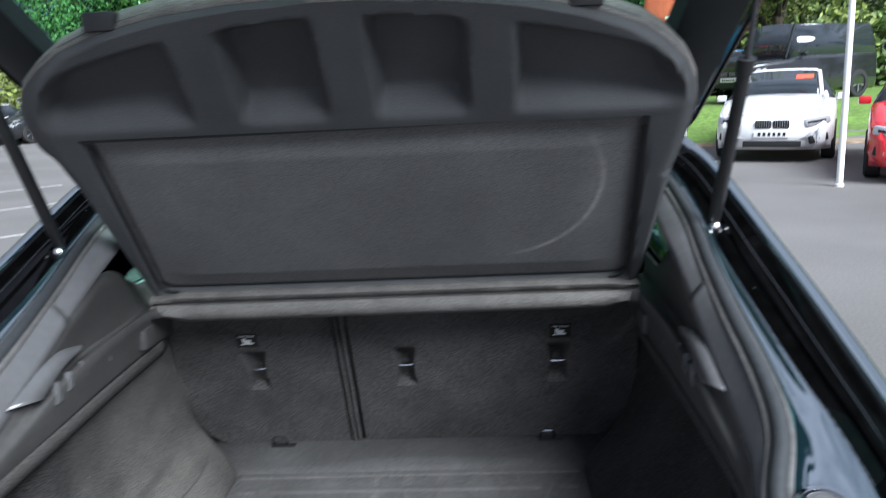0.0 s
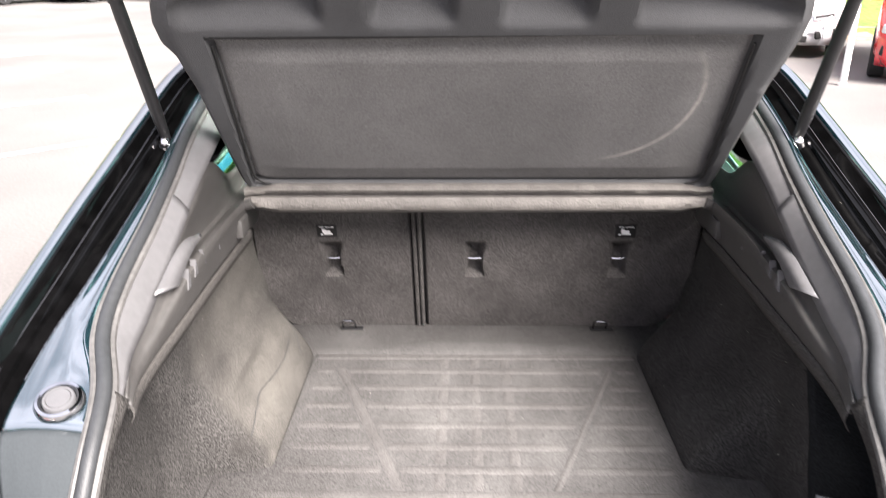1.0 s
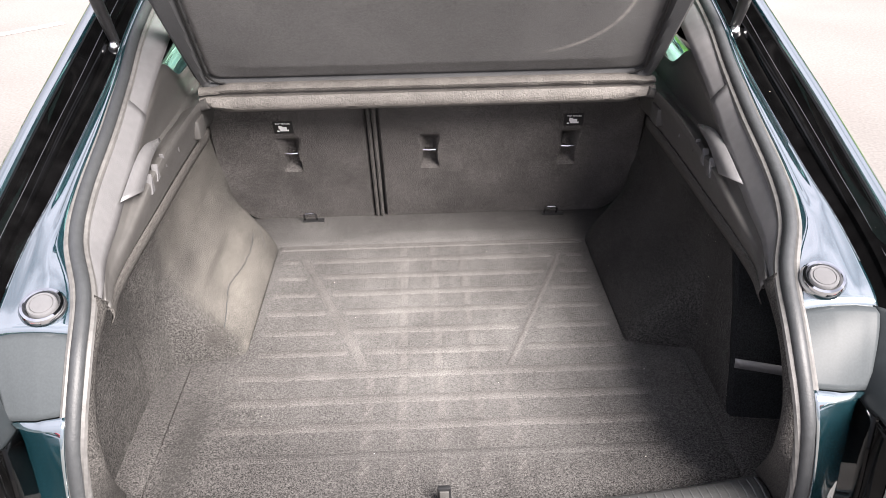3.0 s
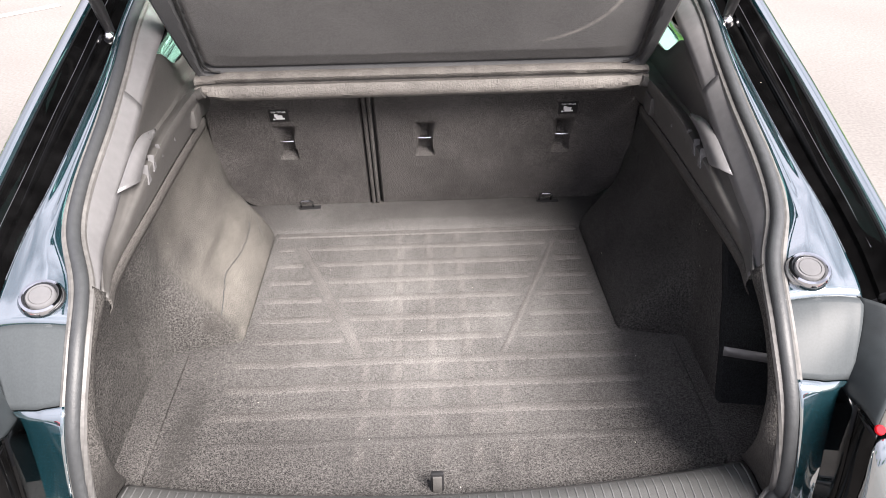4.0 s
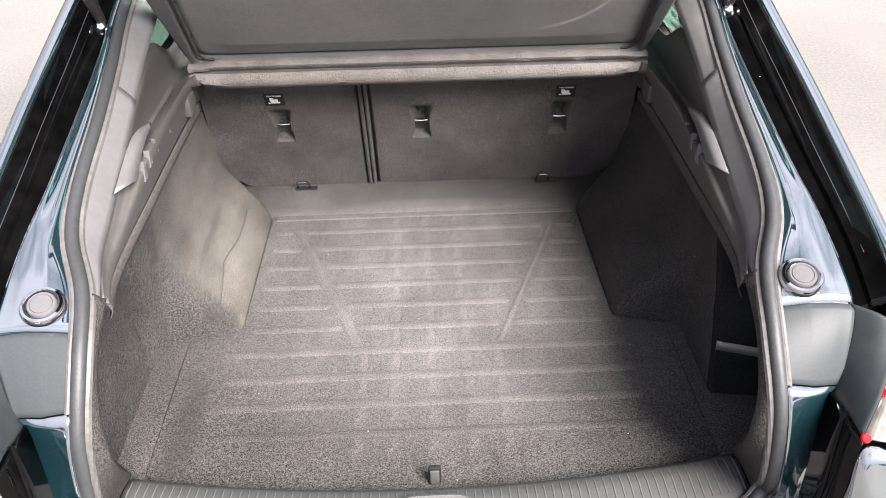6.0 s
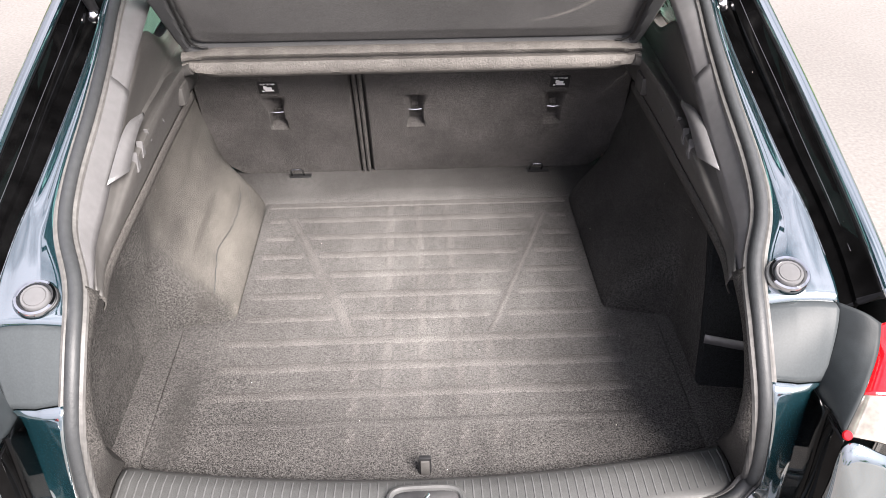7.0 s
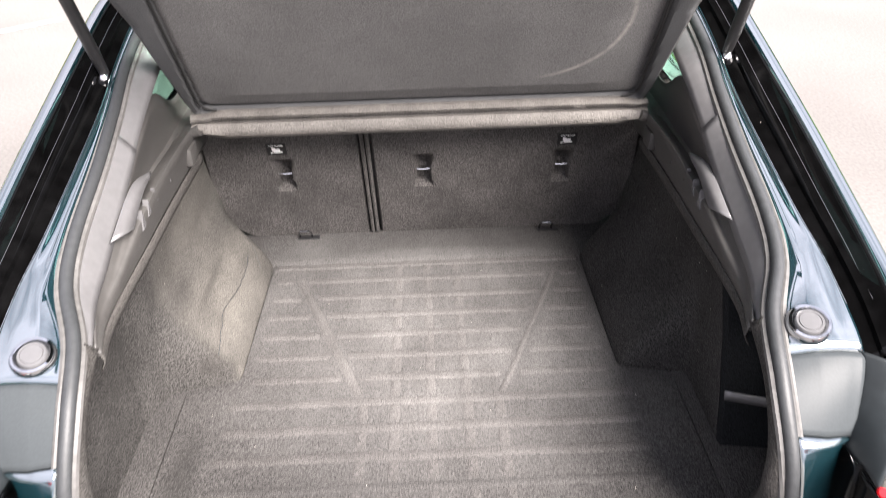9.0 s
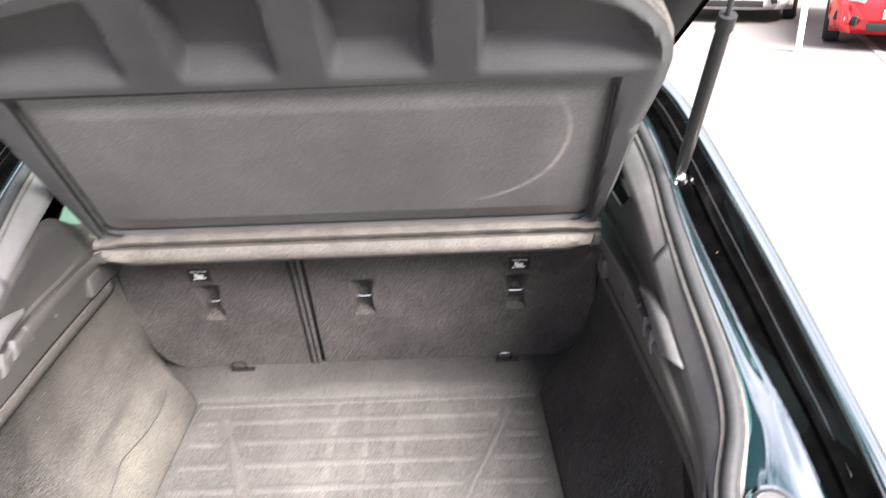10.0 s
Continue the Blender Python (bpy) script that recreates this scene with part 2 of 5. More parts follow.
# the scuff is an arc on the lifted shelf: its centre and radius in the car's space
SCUFF_C, SCUFF_R = (0.222, 0.773 - 0.285 * math.cos(radians(51.5)), 1.134 + 0.285 * math.sin(radians(51.5))), 0.212
weave_and_scuff(M["shelf_fabric"])
# near-black: the pocket's shade is put into the felt's colour
M["pocket"] = mat("shaded_pocket_felt", (0.012, 0.013, 0.014), 0.95, var=0.6, scale=420, bump=0.5, bscale=420, spec=0.08)
M["felt_edge"] = mat("grey_felt_edge", (0.058, 0.055, 0.052), 0.95, var=0.6, scale=420, bump=0.6, bscale=420, spec=0.12)
M["lip"] = mat("opening_lip_felt", (0.038, 0.036, 0.034), 0.9, var=0.7, scale=400, mid=0.2, bump=0.6, bscale=400, spec=0.15)
M["tint_glass"] = clear_mat("green_tinted_glass", (0.36, 0.68, 0.54), 0.0, 1.1)
M["red_lens"] = mat("red_lamp_lens", (0.55, 0.004, 0.008), 0.08, coat=1.0, var=0.25, scale=140)
M["smoke_lens"] = mat("smoked_clear_lens", (0.30, 0.28, 0.25), 0.07, metal=0.5, coat=1.0, var=0.25, scale=60)


M["reflector_red"] = mat("red_reflector_plastic", (0.50, 0.006, 0.012), 0.6, var=0.2, scale=300, spec=0.08)


def tone_patches(m, blobs, colour, edge=None):
    """Mixes colour into soft patches (centre, radii, amount), broken up by noise, in the car's space."""
    n, l = m.node_tree.nodes, m.node_tree.links
    b = n["Principled BSDF"]
    src = b.inputs["Base Color"].links[0].from_socket
    g = n.new("ShaderNodeNewGeometry")
    total = None
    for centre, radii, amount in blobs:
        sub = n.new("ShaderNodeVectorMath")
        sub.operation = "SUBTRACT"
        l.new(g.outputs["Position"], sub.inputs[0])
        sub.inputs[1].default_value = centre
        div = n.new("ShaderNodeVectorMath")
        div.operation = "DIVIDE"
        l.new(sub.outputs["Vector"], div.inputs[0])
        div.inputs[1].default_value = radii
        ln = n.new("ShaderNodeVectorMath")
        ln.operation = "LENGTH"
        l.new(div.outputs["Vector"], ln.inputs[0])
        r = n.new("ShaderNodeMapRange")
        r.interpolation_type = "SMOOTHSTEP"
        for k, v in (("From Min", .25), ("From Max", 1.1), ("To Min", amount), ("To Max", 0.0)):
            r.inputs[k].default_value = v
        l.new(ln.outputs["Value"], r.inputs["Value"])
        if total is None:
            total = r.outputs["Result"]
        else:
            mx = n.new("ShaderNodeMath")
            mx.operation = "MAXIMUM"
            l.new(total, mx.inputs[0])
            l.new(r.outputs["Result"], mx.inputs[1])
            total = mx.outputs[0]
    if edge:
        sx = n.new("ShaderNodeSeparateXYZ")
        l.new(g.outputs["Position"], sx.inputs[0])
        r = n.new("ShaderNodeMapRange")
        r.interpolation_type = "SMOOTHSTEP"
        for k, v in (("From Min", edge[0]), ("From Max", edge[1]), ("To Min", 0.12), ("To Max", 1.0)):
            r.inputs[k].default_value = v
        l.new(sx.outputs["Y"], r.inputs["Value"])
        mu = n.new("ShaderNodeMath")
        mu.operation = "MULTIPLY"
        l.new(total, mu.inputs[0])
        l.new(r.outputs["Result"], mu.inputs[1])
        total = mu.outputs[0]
    for sc, lo, hi, squash in ((5.0, .70, 1.2, (1, 1, 1)), (16.0, .78, 1.18, (1, .35, 1)), (360.0, .35, 1.6, (1, 1, 1))):
        mp = n.new("ShaderNodeMapping")
        mp.inputs["Scale"].default_value = squash
        l.new(g.outputs["Position"], mp.inputs["Vector"])
        t = n.new("ShaderNodeTexNoise")
        t.inputs["Scale"].default_value, t.inputs["Detail"].default_value = sc, 3
        l.new(mp.outputs["Vector"], t.inputs["Vector"])
        r = n.new("ShaderNodeMapRange")
        for k, v in (("From Min", .32), ("From Max", .68), ("To Min", lo), ("To Max", hi)):
            r.inputs[k].default_value = v
        l.new(t.outputs["Fac"], r.inputs["Value"])
        mu = n.new("ShaderNodeMath")
        mu.operation, mu.use_clamp = "MULTIPLY", True
        l.new(total, mu.inputs[0])
        l.new(r.outputs["Result"], mu.inputs[1])
        total = mu.outputs[0]
    mx = n.new("ShaderNodeMix")
    mx.data_type = "RGBA"
    l.new(total, mx.inputs["Factor"])
    l.new(src, mx.inputs["A"])
    mx.inputs["B"].default_value = (*colour, 1)
    l.new(mx.outputs["Result"], b.inputs["Base Color"])


# dusty mid-floor, with its soft pool of light put into the same colour
FLOOR_DUST_LIGHT = [((.06, .55, .6), (.68, .62, .4), .52), ((-.30, .75, .6), (.35, .45, .4), .44), ((0, .93, .6), (.50, .07, .4), .45)]
tone_patches(M["carpet"], FLOOR_DUST_LIGHT, (0.160, 0.156, 0.152))
tone_patches(M["carpet_worn_lit"], FLOOR_DUST_LIGHT, (0.176, 0.170, 0.165))
# dusty arch top, with light on its slope put into the colour too
tone_patches(M["lining"], [((-.46, .68, .70), (.17, .50, .20), .60), ((-.43, .44, .61), (.05, .05, .05), .85), ((-.58, .78, .88), (.12, .50, .22), .38)], (0.158, 0.149, 0.134), (.415, .475))
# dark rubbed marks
tone_patches(M["carpet"], [((-.505, .12, .6), (.045, .17, .4), .85)], (0.026, 0.025, 0.024))
tone_patches(M["lining"], [((-.50, .425, .655), (.035, .035, .035), .5), ((-.53, .64, .735), (.04, .16, .012), .35)], (0.030, 0.028, 0.026))


def leaf_mat(name, base):
    m = mat(name, base, 0.6, var=0.0)
    n, l = m.node_tree.nodes, m.node_tree.links
    b = n["Principled BSDF"]
    g = n.new("ShaderNodeNewGeometry")
    h = n.new("ShaderNodeHueSaturation")
    h.inputs["Color"].default_value = (*base, 1)
    r = n.new("ShaderNodeMapRange")
    r.inputs["To Min"].default_value, r.inputs["To Max"].default_value = 0.45, 1.7
    l.new(g.outputs["Random Per Island"], r.inputs["Value"])
    l.new(r.outputs["Result"], h.inputs["Value"])
    l.new(h.outputs["Color"], b.inputs["Base Color"])
    b.inputs["Subsurface Weight"].default_value = 0.0
    b.inputs["Sheen Weight"].default_value = 0.1
    return m


M["leaf_a"] = leaf_mat("oak_leaves", (0.11, 0.17, 0.045))
M["leaf_b"] = leaf_mat("lime_leaves", (0.17, 0.21, 0.045))


# ---- mesh helpers ----
def link(name, verts, faces, material, parent=None, label="", smooth=True, m=None, bevel=0.0, solid=0.0):
    me = bpy.data.meshes.new(name)
    me.from_pydata([tuple(v) for v in verts], [], faces)
    bm = bmesh.new()
    bm.from_mesh(me)
    bmesh.ops.remove_doubles(bm, verts=bm.verts, dist=1e-6)
    bmesh.ops.recalc_face_normals(bm, faces=bm.faces)
    if bevel:
        bmesh.ops.bevel(bm, geom=bm.edges[:], offset=bevel, segments=2, affect="EDGES", profile=0.6)
    if smooth:
        for f in bm.faces:
            f.smooth = True
        for e in bm.edges:
            e.smooth = len(e.link_faces) < 2 or e.calc_face_angle(3.2) < radians(42)
    bm.to_mesh(me)
    bm.free()
    me.materials.append(material)
    ob = new(name, me)
    if parent:
        ob.parent = parent
    if m is not None:
        ob.matrix_local = m
    if label:
        tagged(ob, label)
    if solid:
        s = ob.modifiers.new("thickness", "SOLIDIFY")
        s.thickness, s.offset = solid, 0.0
    return ob


def part(name, bm, material, parent, label="", smooth=True):
    """Link a bmesh as one mesh under a thing or part."""
    v = [x.co.copy() for x in bm.verts]
    bm.verts.index_update()
    f = [[x.index for x in g.verts] for g in bm.faces]
    bm.free()
    return link(name, v, f, material, parent, label, smooth)


def thing(name, label, category, group="", at=None):
    ob = new(name)
    ob.empty_display_size = 0.1
    if at is not None:
        ob.matrix_basis = at
    return tagged(ob, label, category, group)


def curve(pts, n):
    """n points along a smooth line through pts."""
    p = [Vector(q) for q in pts]
    p = [2 * p[0] - p[1]] + p + [2 * p[-1] - p[-2]]
    out = []
    k = len(p) - 3
    for i in range(n):
        f = i / (n - 1) * k
        j = min(int(f), k - 1)
        t = f - j
        a, b, c, d = p[j:j + 4]
        out.append(0.5 * ((2 * b) + (c - a) * t + (2 * a - 5 * b + 4 * c - d) * t * t + (3 * b - a - 3 * c + d) * t ** 3))
    return out


def sheet(rows, closed=False):
    """Verts and faces of a grid given as rows of points."""
    n = len(rows[0])
    verts = [v for r in rows for v in r]
    faces = [(i * n + j, i * n + j + 1, (i + 1) * n + j + 1, (i + 1) * n + j) for i in range(len(rows) - 1) for j in range(n - 1)]
    if closed:
        faces += [(i * n + n - 1, i * n, (i + 1) * n, (i + 1) * n + n - 1) for i in range(len(rows) - 1)]
    return verts, faces


def loft(name, lines, material, parent, label="", n=60, cross=None, solid=0.004, mirror=1):
    """A skin through several lines, each given by points from end to end."""
    ls = [curve(l, n) for l in lines]
    rows = []
    for i in range(n):
        c = [l[i] for l in ls]
        rows.append([Vector((mirror * v.x, v.y, v.z)) for v in (curve(c, cross) if cross and len(c) > 2 else c)])
    v, f = sheet(rows)
    return link(name, v, f, material, parent, label, solid=solid)


def tube_data(pts, r, seg=10, caps=True):
    rows = []
    up = Vector((0, 0, 1))
    for i, p in enumerate(pts):
        d = (pts[min(i + 1, len(pts) - 1)] - pts[max(i - 1, 0)]).normalized()
        a = d.cross(up)
        a = a.normalized() if a.length > 1e-3 else Vector((1, 0, 0))
        b = a.cross(d)
        rr = r[i] if isinstance(r, (list, tuple)) else r
        rows.append([p + rr * (a * math.cos(2 * math.pi * k / seg) + b * math.sin(2 * math.pi * k / seg)) for k in range(seg)])
    v, f = sheet(rows, True)
    if caps:
        f += [tuple(range(seg)), tuple(range(len(v) - seg, len(v)))]
    return v, f


def tube(name, pts, r, material, parent, label="", seg=10):
    v, f = tube_data([Vector(p) for p in pts], r, seg)
    return link(name, v, f, material, parent, label)


def box(name, c, size, material, parent, label="", bevel=0.003, m=None):
    x, y, z = (s / 2 for s in size)
    v = [(c[0] + a * x, c[1] + b * y, c[2] + d * z) for a in (-1, 1) for b in (-1, 1) for d in (-1, 1)]
    f = [(0, 1, 3, 2), (4, 6, 7, 5), (0, 4, 5, 1), (2, 3, 7, 6), (0, 2, 6, 4), (1, 5, 7, 3)]
    return link(name, v, f, material, parent, label, bevel=bevel, m=m)


def lathe(name, prof, material, parent, label="", seg=24, m=None):
    """A turned shape about local z, from (radius, height) pairs."""
    rows = [[Vector((r * math.cos(2 * math.pi * k / seg), r * math.sin(2 * math.pi * k / seg), h)) for k in range(seg)] for r, h in prof]
    v, f = sheet(rows, True)
    return link(name, v, f, material, parent, label, m=m)


def text(name, words, size, material, parent, m, label=""):
    """Lettering as a mesh."""
    c = bpy.data.curves.new(name, "FONT")
    c.body, c.size, c.align_x, c.align_y, c.extrude = words, size, "CENTER", "CENTER", 0.0003
    tmp = bpy.data.objects.new(name, c)
    scene.collection.objects.link(tmp)
    me = bpy.data.meshes.new_from_object(tmp.evaluated_get(bpy.context.evaluated_depsgraph_get()))
    bpy.data.objects.remove(tmp)
    me.materials.clear()
    me.materials.append(material)
    ob = new(name, me)
    ob.parent = parent
    ob.matrix_local = m
    if label:
        tagged(ob, label)
    return ob


def step(a, b, x):
    t = min(1.0, max(0.0, (x - a) / (b - a)))
    return t * t * (3 - 2 * t)


def table(x, pts):
    """Straight lines through (x, value) pairs."""
    for (a, u), (b, v) in zip(pts, pts[1:]):
        if x <= b:
            return u + (v - u) * max(0.0, (x - a) / (b - a))
    return pts[-1][1]


# ---- ground ----
def plane_grid(name, x0, x1, y0, y1, nx, ny, zf, material, label, kind="structure", category=""):
    rows = [[Vector((x0 + (x1 - x0) * i / nx, y0 + (y1 - y0) * j / ny, 0)) for i in range(nx + 1)] for j in range(ny + 1)]
    for r in rows:
        for v in r:
            v.z = zf(v.x, v.y)
    v, f = sheet(rows)
    return tagged(link(name, v, f, material), label, category, kind=kind)


def bank(x, y):
    """Height of the land: flat car park, then a low bank behind it."""
    return 0.5 * step(15.5, 19.5, y + 0.15 * x) * step(-6, 2, x)


def land_coords():
    near = [-1500, -400, -120, -60, -30, -15, -8, -4, 0, 4, 8, 12, 14, 15, 16, 17, 18, 19, 20, 21, 23, 26, 32, 40, 60, 120, 400, 1500]
    return near


ys, xs = land_coords(), [-1500, -400, -120, -60, -40, -30, -24, -18, -14, -10, -6, -3, 0, 3, 6, 9, 12, 16, 20, 26, 34, 60, 120, 400, 1500]
v, f = sheet([[Vector((x, y, bank(x, y) - 0.02 * (y > 15))) for x in xs] for y in ys])
ground = tagged(link("ground", v, f, M["asphalt"]), "pale worn tarmac of the dealership car park", "ground", kind="structure")
rows = []
for j in range(31):
    r = []
    for i in range(61):
        x = -2.0 + 1.1 * i
        y = 15.3 - 0.15 * x + 1.1 * j
        r.append(Vector((x, y, bank(x, y) + 0.012 + 0.03 * noise.noise((x * 0.7, y * 0.7, 0)))))
    rows.append(r)
v, f = sheet(rows)
tagged(link("grass_bank", v, f, M["grass"]), "mown green grass bank behind the parked cars", "grass", kind="structure")
rows = []
for i in range(61):
    x = -2.0 + 1.1 * i
    y = 14.6 - 0.15 * x
    rows.append([Vector((x, y, 0.004)), Vector((x, y + 0.05, 0.03)), Vector((x, y + 0.75, bank(x, y + 0.75) + 0.03))])
v, f = sheet(rows)
tagged(link("verge", v, f, M["soil"]), "bare brown soil verge along the grass", "verge", kind="structure")


def bay_line(x0, y0, x1, y1, material=None, w=0.10):
    d = Vector((x1 - x0, y1 - y0, 0)).normalized()
    n = Vector((-d.y, d.x, 0)) * w / 2
    a, b = Vector((x0, y0, 0.004)), Vector((x1, y1, 0.004))
    v = [a - n, a + n, b + n, b - n]
    v += [p + Vector((0, 0, 0.004)) for p in v]
    f = [(4, 5, 6, 7), (0, 1, 5, 4), (1, 2, 6, 5), (2, 3, 7, 6), (3, 0, 4, 7)]
    tagged(link("bay_line", v, f, material or M["line"], smooth=False), "worn painted parking bay line on the tarmac", "bay line", "parking bay lines", "structure")


for k in range(4):
    ox, oy = -4.17 - 1.35 * k, 5.16 + 2.1 * k
    bay_line(ox - 3.2, oy - 2.9, ox + .95, oy + .86)
bay_line(-11.0, 15.5, -30.0, 20.0)
for k in range(4):
    bay_line(2.6 + 2.6 * k, 7.8 - 0.5 * k, 4.2 + 2.6 * k, 12.4 - 0.5 * k)

# ---- the hatchback ----
car = thing("hatchback_car", "teal metallic hatchback with its tailgate raised and boot open", "car")

SEAL = [(.575, .98, 1.372), (.613, .85, 1.325), (.625, .70, 1.268), (.616, .55, 1.215), (.610, .41, 1.167), (.608, .25, 1.113),
        (.594, .145, 1.076), (.552, .04, 1.040), (.536, -.06, .990), (.540, -.128, .905), (.549, -.147, .82), (.560, -.145, .74),
        (.569, -.125, .68), (.50, -.152, .652), (.25, -.175, .645), (0, -.185, .645)]
EDGE = [(.590, .99, 1.385), (.633, .855, 1.335), (.646, .70, 1.272), (.645, .55, 1.217), (.651, .41, 1.168), (.660, .25, 1.114),
        (.669, .145, 1.080), (.672, .05, 1.047), (.667, -.035, 1.010), (.641, -.10, .93), (.626, -.14, .84), (.618, -.165, .75),
        (.605, -.185, .67), (.50, -.215, .61), (.25, -.24, .60), (0, -.25, .60)]
OUTW = [(1, 0, .2)] * 6 + [(.9, -.2, .2), (.8, -.4, .2), (.9, -.3, 0), (1, -.3, 0), (1, -.3, 0), (.9, -.4, -.1), (.6, -.7, -.2), (.2, -1, -.2), (0, -1, -.2), (0, -1, -.2)]


def off(line, vec, d):
    return [tuple(Vector(p) + Vector(o).normalized() * d for p, o in [(p, o)])[0] for p, o in zip(line, vec)]


def both(pts):
    """A right-hand line and its mirror image as one line across the car."""
    return [Vector(p) for p in pts] + [Vector((-p[0], p[1], p[2])) for p in reversed(pts[:-1])]


def even(pts, n):
    """n points at even steps along a broken line."""
    d = [0.0]
    for a, b in zip(pts, pts[1:]):
        d.append(d[-1] + (b - a).length)
    out, j = [], 0
    for i in range(n):
        q = d[-1] * i / (n - 1)
        while j < len(pts) - 2 and d[j + 1] < q:
            j += 1
        out.append(pts[j].lerp(pts[j + 1], min(1.0, (q - d[j]) / max(1e-9, d[j + 1] - d[j]))))
    return out


n_all = 15 * 16 + 1
for s in (1, -1):
    side = "body_flange"
    inner = off(SEAL, OUTW, 0.010)
    inner = [Vector(p) + Vector((0, 0, -0.006)) for p in inner]
    # pressed step along the flange, dying out above the buffer
    q = []
    for wgt, up, flat in ((.18, .006, .003), (.34, .0065, .005), (.46, .001, .006), (.72, .0015, .0045), (.86, .004, .002)):
        q.append([Vector(a) * (1 - wgt) + Vector(b) * wgt + Vector((0, 0, flat + (up - flat) * step(.12, .26, a[1]))) for a, b in zip(inner, EDGE)])
    ls = [curve(l, n_all) for l in (inner, *q, EDGE)]
    rows = []
    for i in range(n_all):
        c = curve([l[i] for l in ls], 19)
        rows.append([Vector((s * p.x, p.y, p.z)) for p in c])
    # each line down the flange is cut at the two joints, so that they run straight across
    cols = list(zip(*rows))
    n_c = len(cols) - 1
    parts = [[], [], []]
    for k, col in enumerate(cols):
        t = k / n_c
        y0, z1 = -.024 - .005 * t, .931 - .012 * t
        i0 = next(i for i, p in enumerate(col) if p.y < y0)
        c0 = col[i0 - 1].lerp(col[i0], (col[i0 - 1].y - y0) / (col[i0 - 1].y - col[i0].y))
        i1 = next(i for i, p in enumerate(col) if i > i0 and p.z < z1)
        c1 = col[i1 - 1].lerp(col[i1], (col[i1 - 1].z - z1) / (col[i1 - 1].z - col[i1].z))
        low = [c1] + [p for p in col[i1:] if (p - c1).length > .001]
        # the lower flange is narrower than the panel above it
        slim = [p + Vector((-s * .022 * t ** 1.5 * step(.935, .900, p.z) * step(.60, .66, p.z), 0, 0)) for p in low]
        for bag, run, m_ in ((parts[0], [p for p in col[:i0] if (p - c0).length > .001] + [c0], 60), (parts[1], [c0] + [p for p in col[i0:i1] if min((p - c0).length, (p - c1).length) > .001] + [c1], 14), (parts[2], slim, 50)):
            bag.append(even(run, m_))
    top, mid_panel, low = [[list(r) for r in zip(*bag)] for bag in parts]
    v, f = sheet(top)
    link("body_flange", v, f, M["paint"], car, "glossy teal painted boot flange", solid=0.004)
    v, f = sheet([[q + Vector((0, -.0015, .001)) for q in r] for r in mid_panel])
    link("satin_panel", v, f, M["satin"], car, "satin pale grey corner panel", solid=0.004)
    v, f = sheet([[q + Vector((0, -.006, .002)) for q in r] for r in low])
    link("lower_flange", v, f, M["paint"], car, "glossy teal lower flange", solid=0.005)
    # gutter beside the flange, down which rain runs
    g = [Vector(p) for p in EDGE[:9]]
    wide = [x - p.x for x, p in zip((.655, .690, .709, .719, .726, .729, .729, .729, .730), g)]

    def across(t, dz, dx=0.0, dy=0.0):
        """A line along the gutter, at the share t of its width."""
        return [p + Vector((w * t + dx, dy, dz)) for p, w in zip(g, wide)]

    rim_line = across(1, .021, .004, -.004)
    lines = [g, across(.10, -.014), across(.45, -.004), across(.50, .004), across(1, .016), rim_line]
    ls = [curve(l, 65) for l in lines]
    rows = [[Vector((s * l[i].x, l[i].y, l[i].z)) for l in ls] for i in range(65)]
    v, f = sheet(rows)
    link("rain_gutter", v, f, M["gutter"], car, "dusty black painted rain gutter", solid=0.003)
    # bright metal beads stand in for the shine on the painted creases
    for t, dz, rad, metal in ((.0, .0016, .0013, "ring"), (.70, .0097, .0010, "steel"), (.84, .0130, .0005, "steel")):
        tube("gutter_shine", [Vector((s * p.x, p.y, p.z)) for p in curve(across(t, dz)[:8], 40)], rad, M[metal], car, "thin bright line for the shine on a gutter crease", 6)
    # rear quarter panel: rounds over from the gutter and falls to the sill
    offs = ((.0, .0), (.007, .003), (.017, .0035), (.026, .0), (.031, -.009), (.054, -.05), (.085, -.12), (.115, -.28), (.125, -.50), (.10, -.72))
    q = [[(p[0] + dx, p[1], max(0.24, p[2] + dz)) for p in rim_line[3:]] for dx, dz in offs[3:]]
    loft("quarter_panel", q, M["paint"], car, "glossy teal rear quarter panel", n=34, mirror=s, solid=0.003)
    q = [[(p[0] + dx, p[1], p[2] + dz) for p in rim_line] for dx, dz in offs[:5]]
    loft("roof_rail", q, M["paint"], car, "glossy teal rail along the gutter", n=50, mirror=s, solid=0.003)
    loft("shoulder_panel", [[(.80, .56, 1.03), (.81, .75, 1.03), (.825, .95, 1.02)], [(.845, .56, .95), (.86, .75, .95), (.875, .95, .95)], [(.85, .56, .60), (.88, .75, .60), (.89, .95, .60)], [(.82, .56, .26), (.85, .75, .26), (.86, .95, .26)]], M["paint"], car, "glossy teal shoulder panel", n=14, cross=10, mirror=s, solid=0.003)
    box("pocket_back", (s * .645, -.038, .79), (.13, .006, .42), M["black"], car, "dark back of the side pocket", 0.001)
    # rubber buffer on the flange
    m = Matrix.Translation((.596 if s > 0 else -.603, .012, 1.041 if s > 0 else 1.037)) @ Euler((radians(20), radians(-s * 6), 0)).to_matrix().to_4x4()
    buf = lathe("buffer", [(0.0, -.010), (.0345, -.010), (.0345, .003), (.031, .0085), (.027, .0095), (.0235, .006), (.0225, .002)], M["buffer_gloss"], car, "round gloss black tailgate buffer", 32, m)
    lathe("buffer_cap", [(.0222, .002), (.022, .0085), (.0205, .0105), (.0175, .0105), (.0168, .0092), (.0160, .0108), (.0, .0115)], M["cap"], buf, "pale grey button cap", 28)
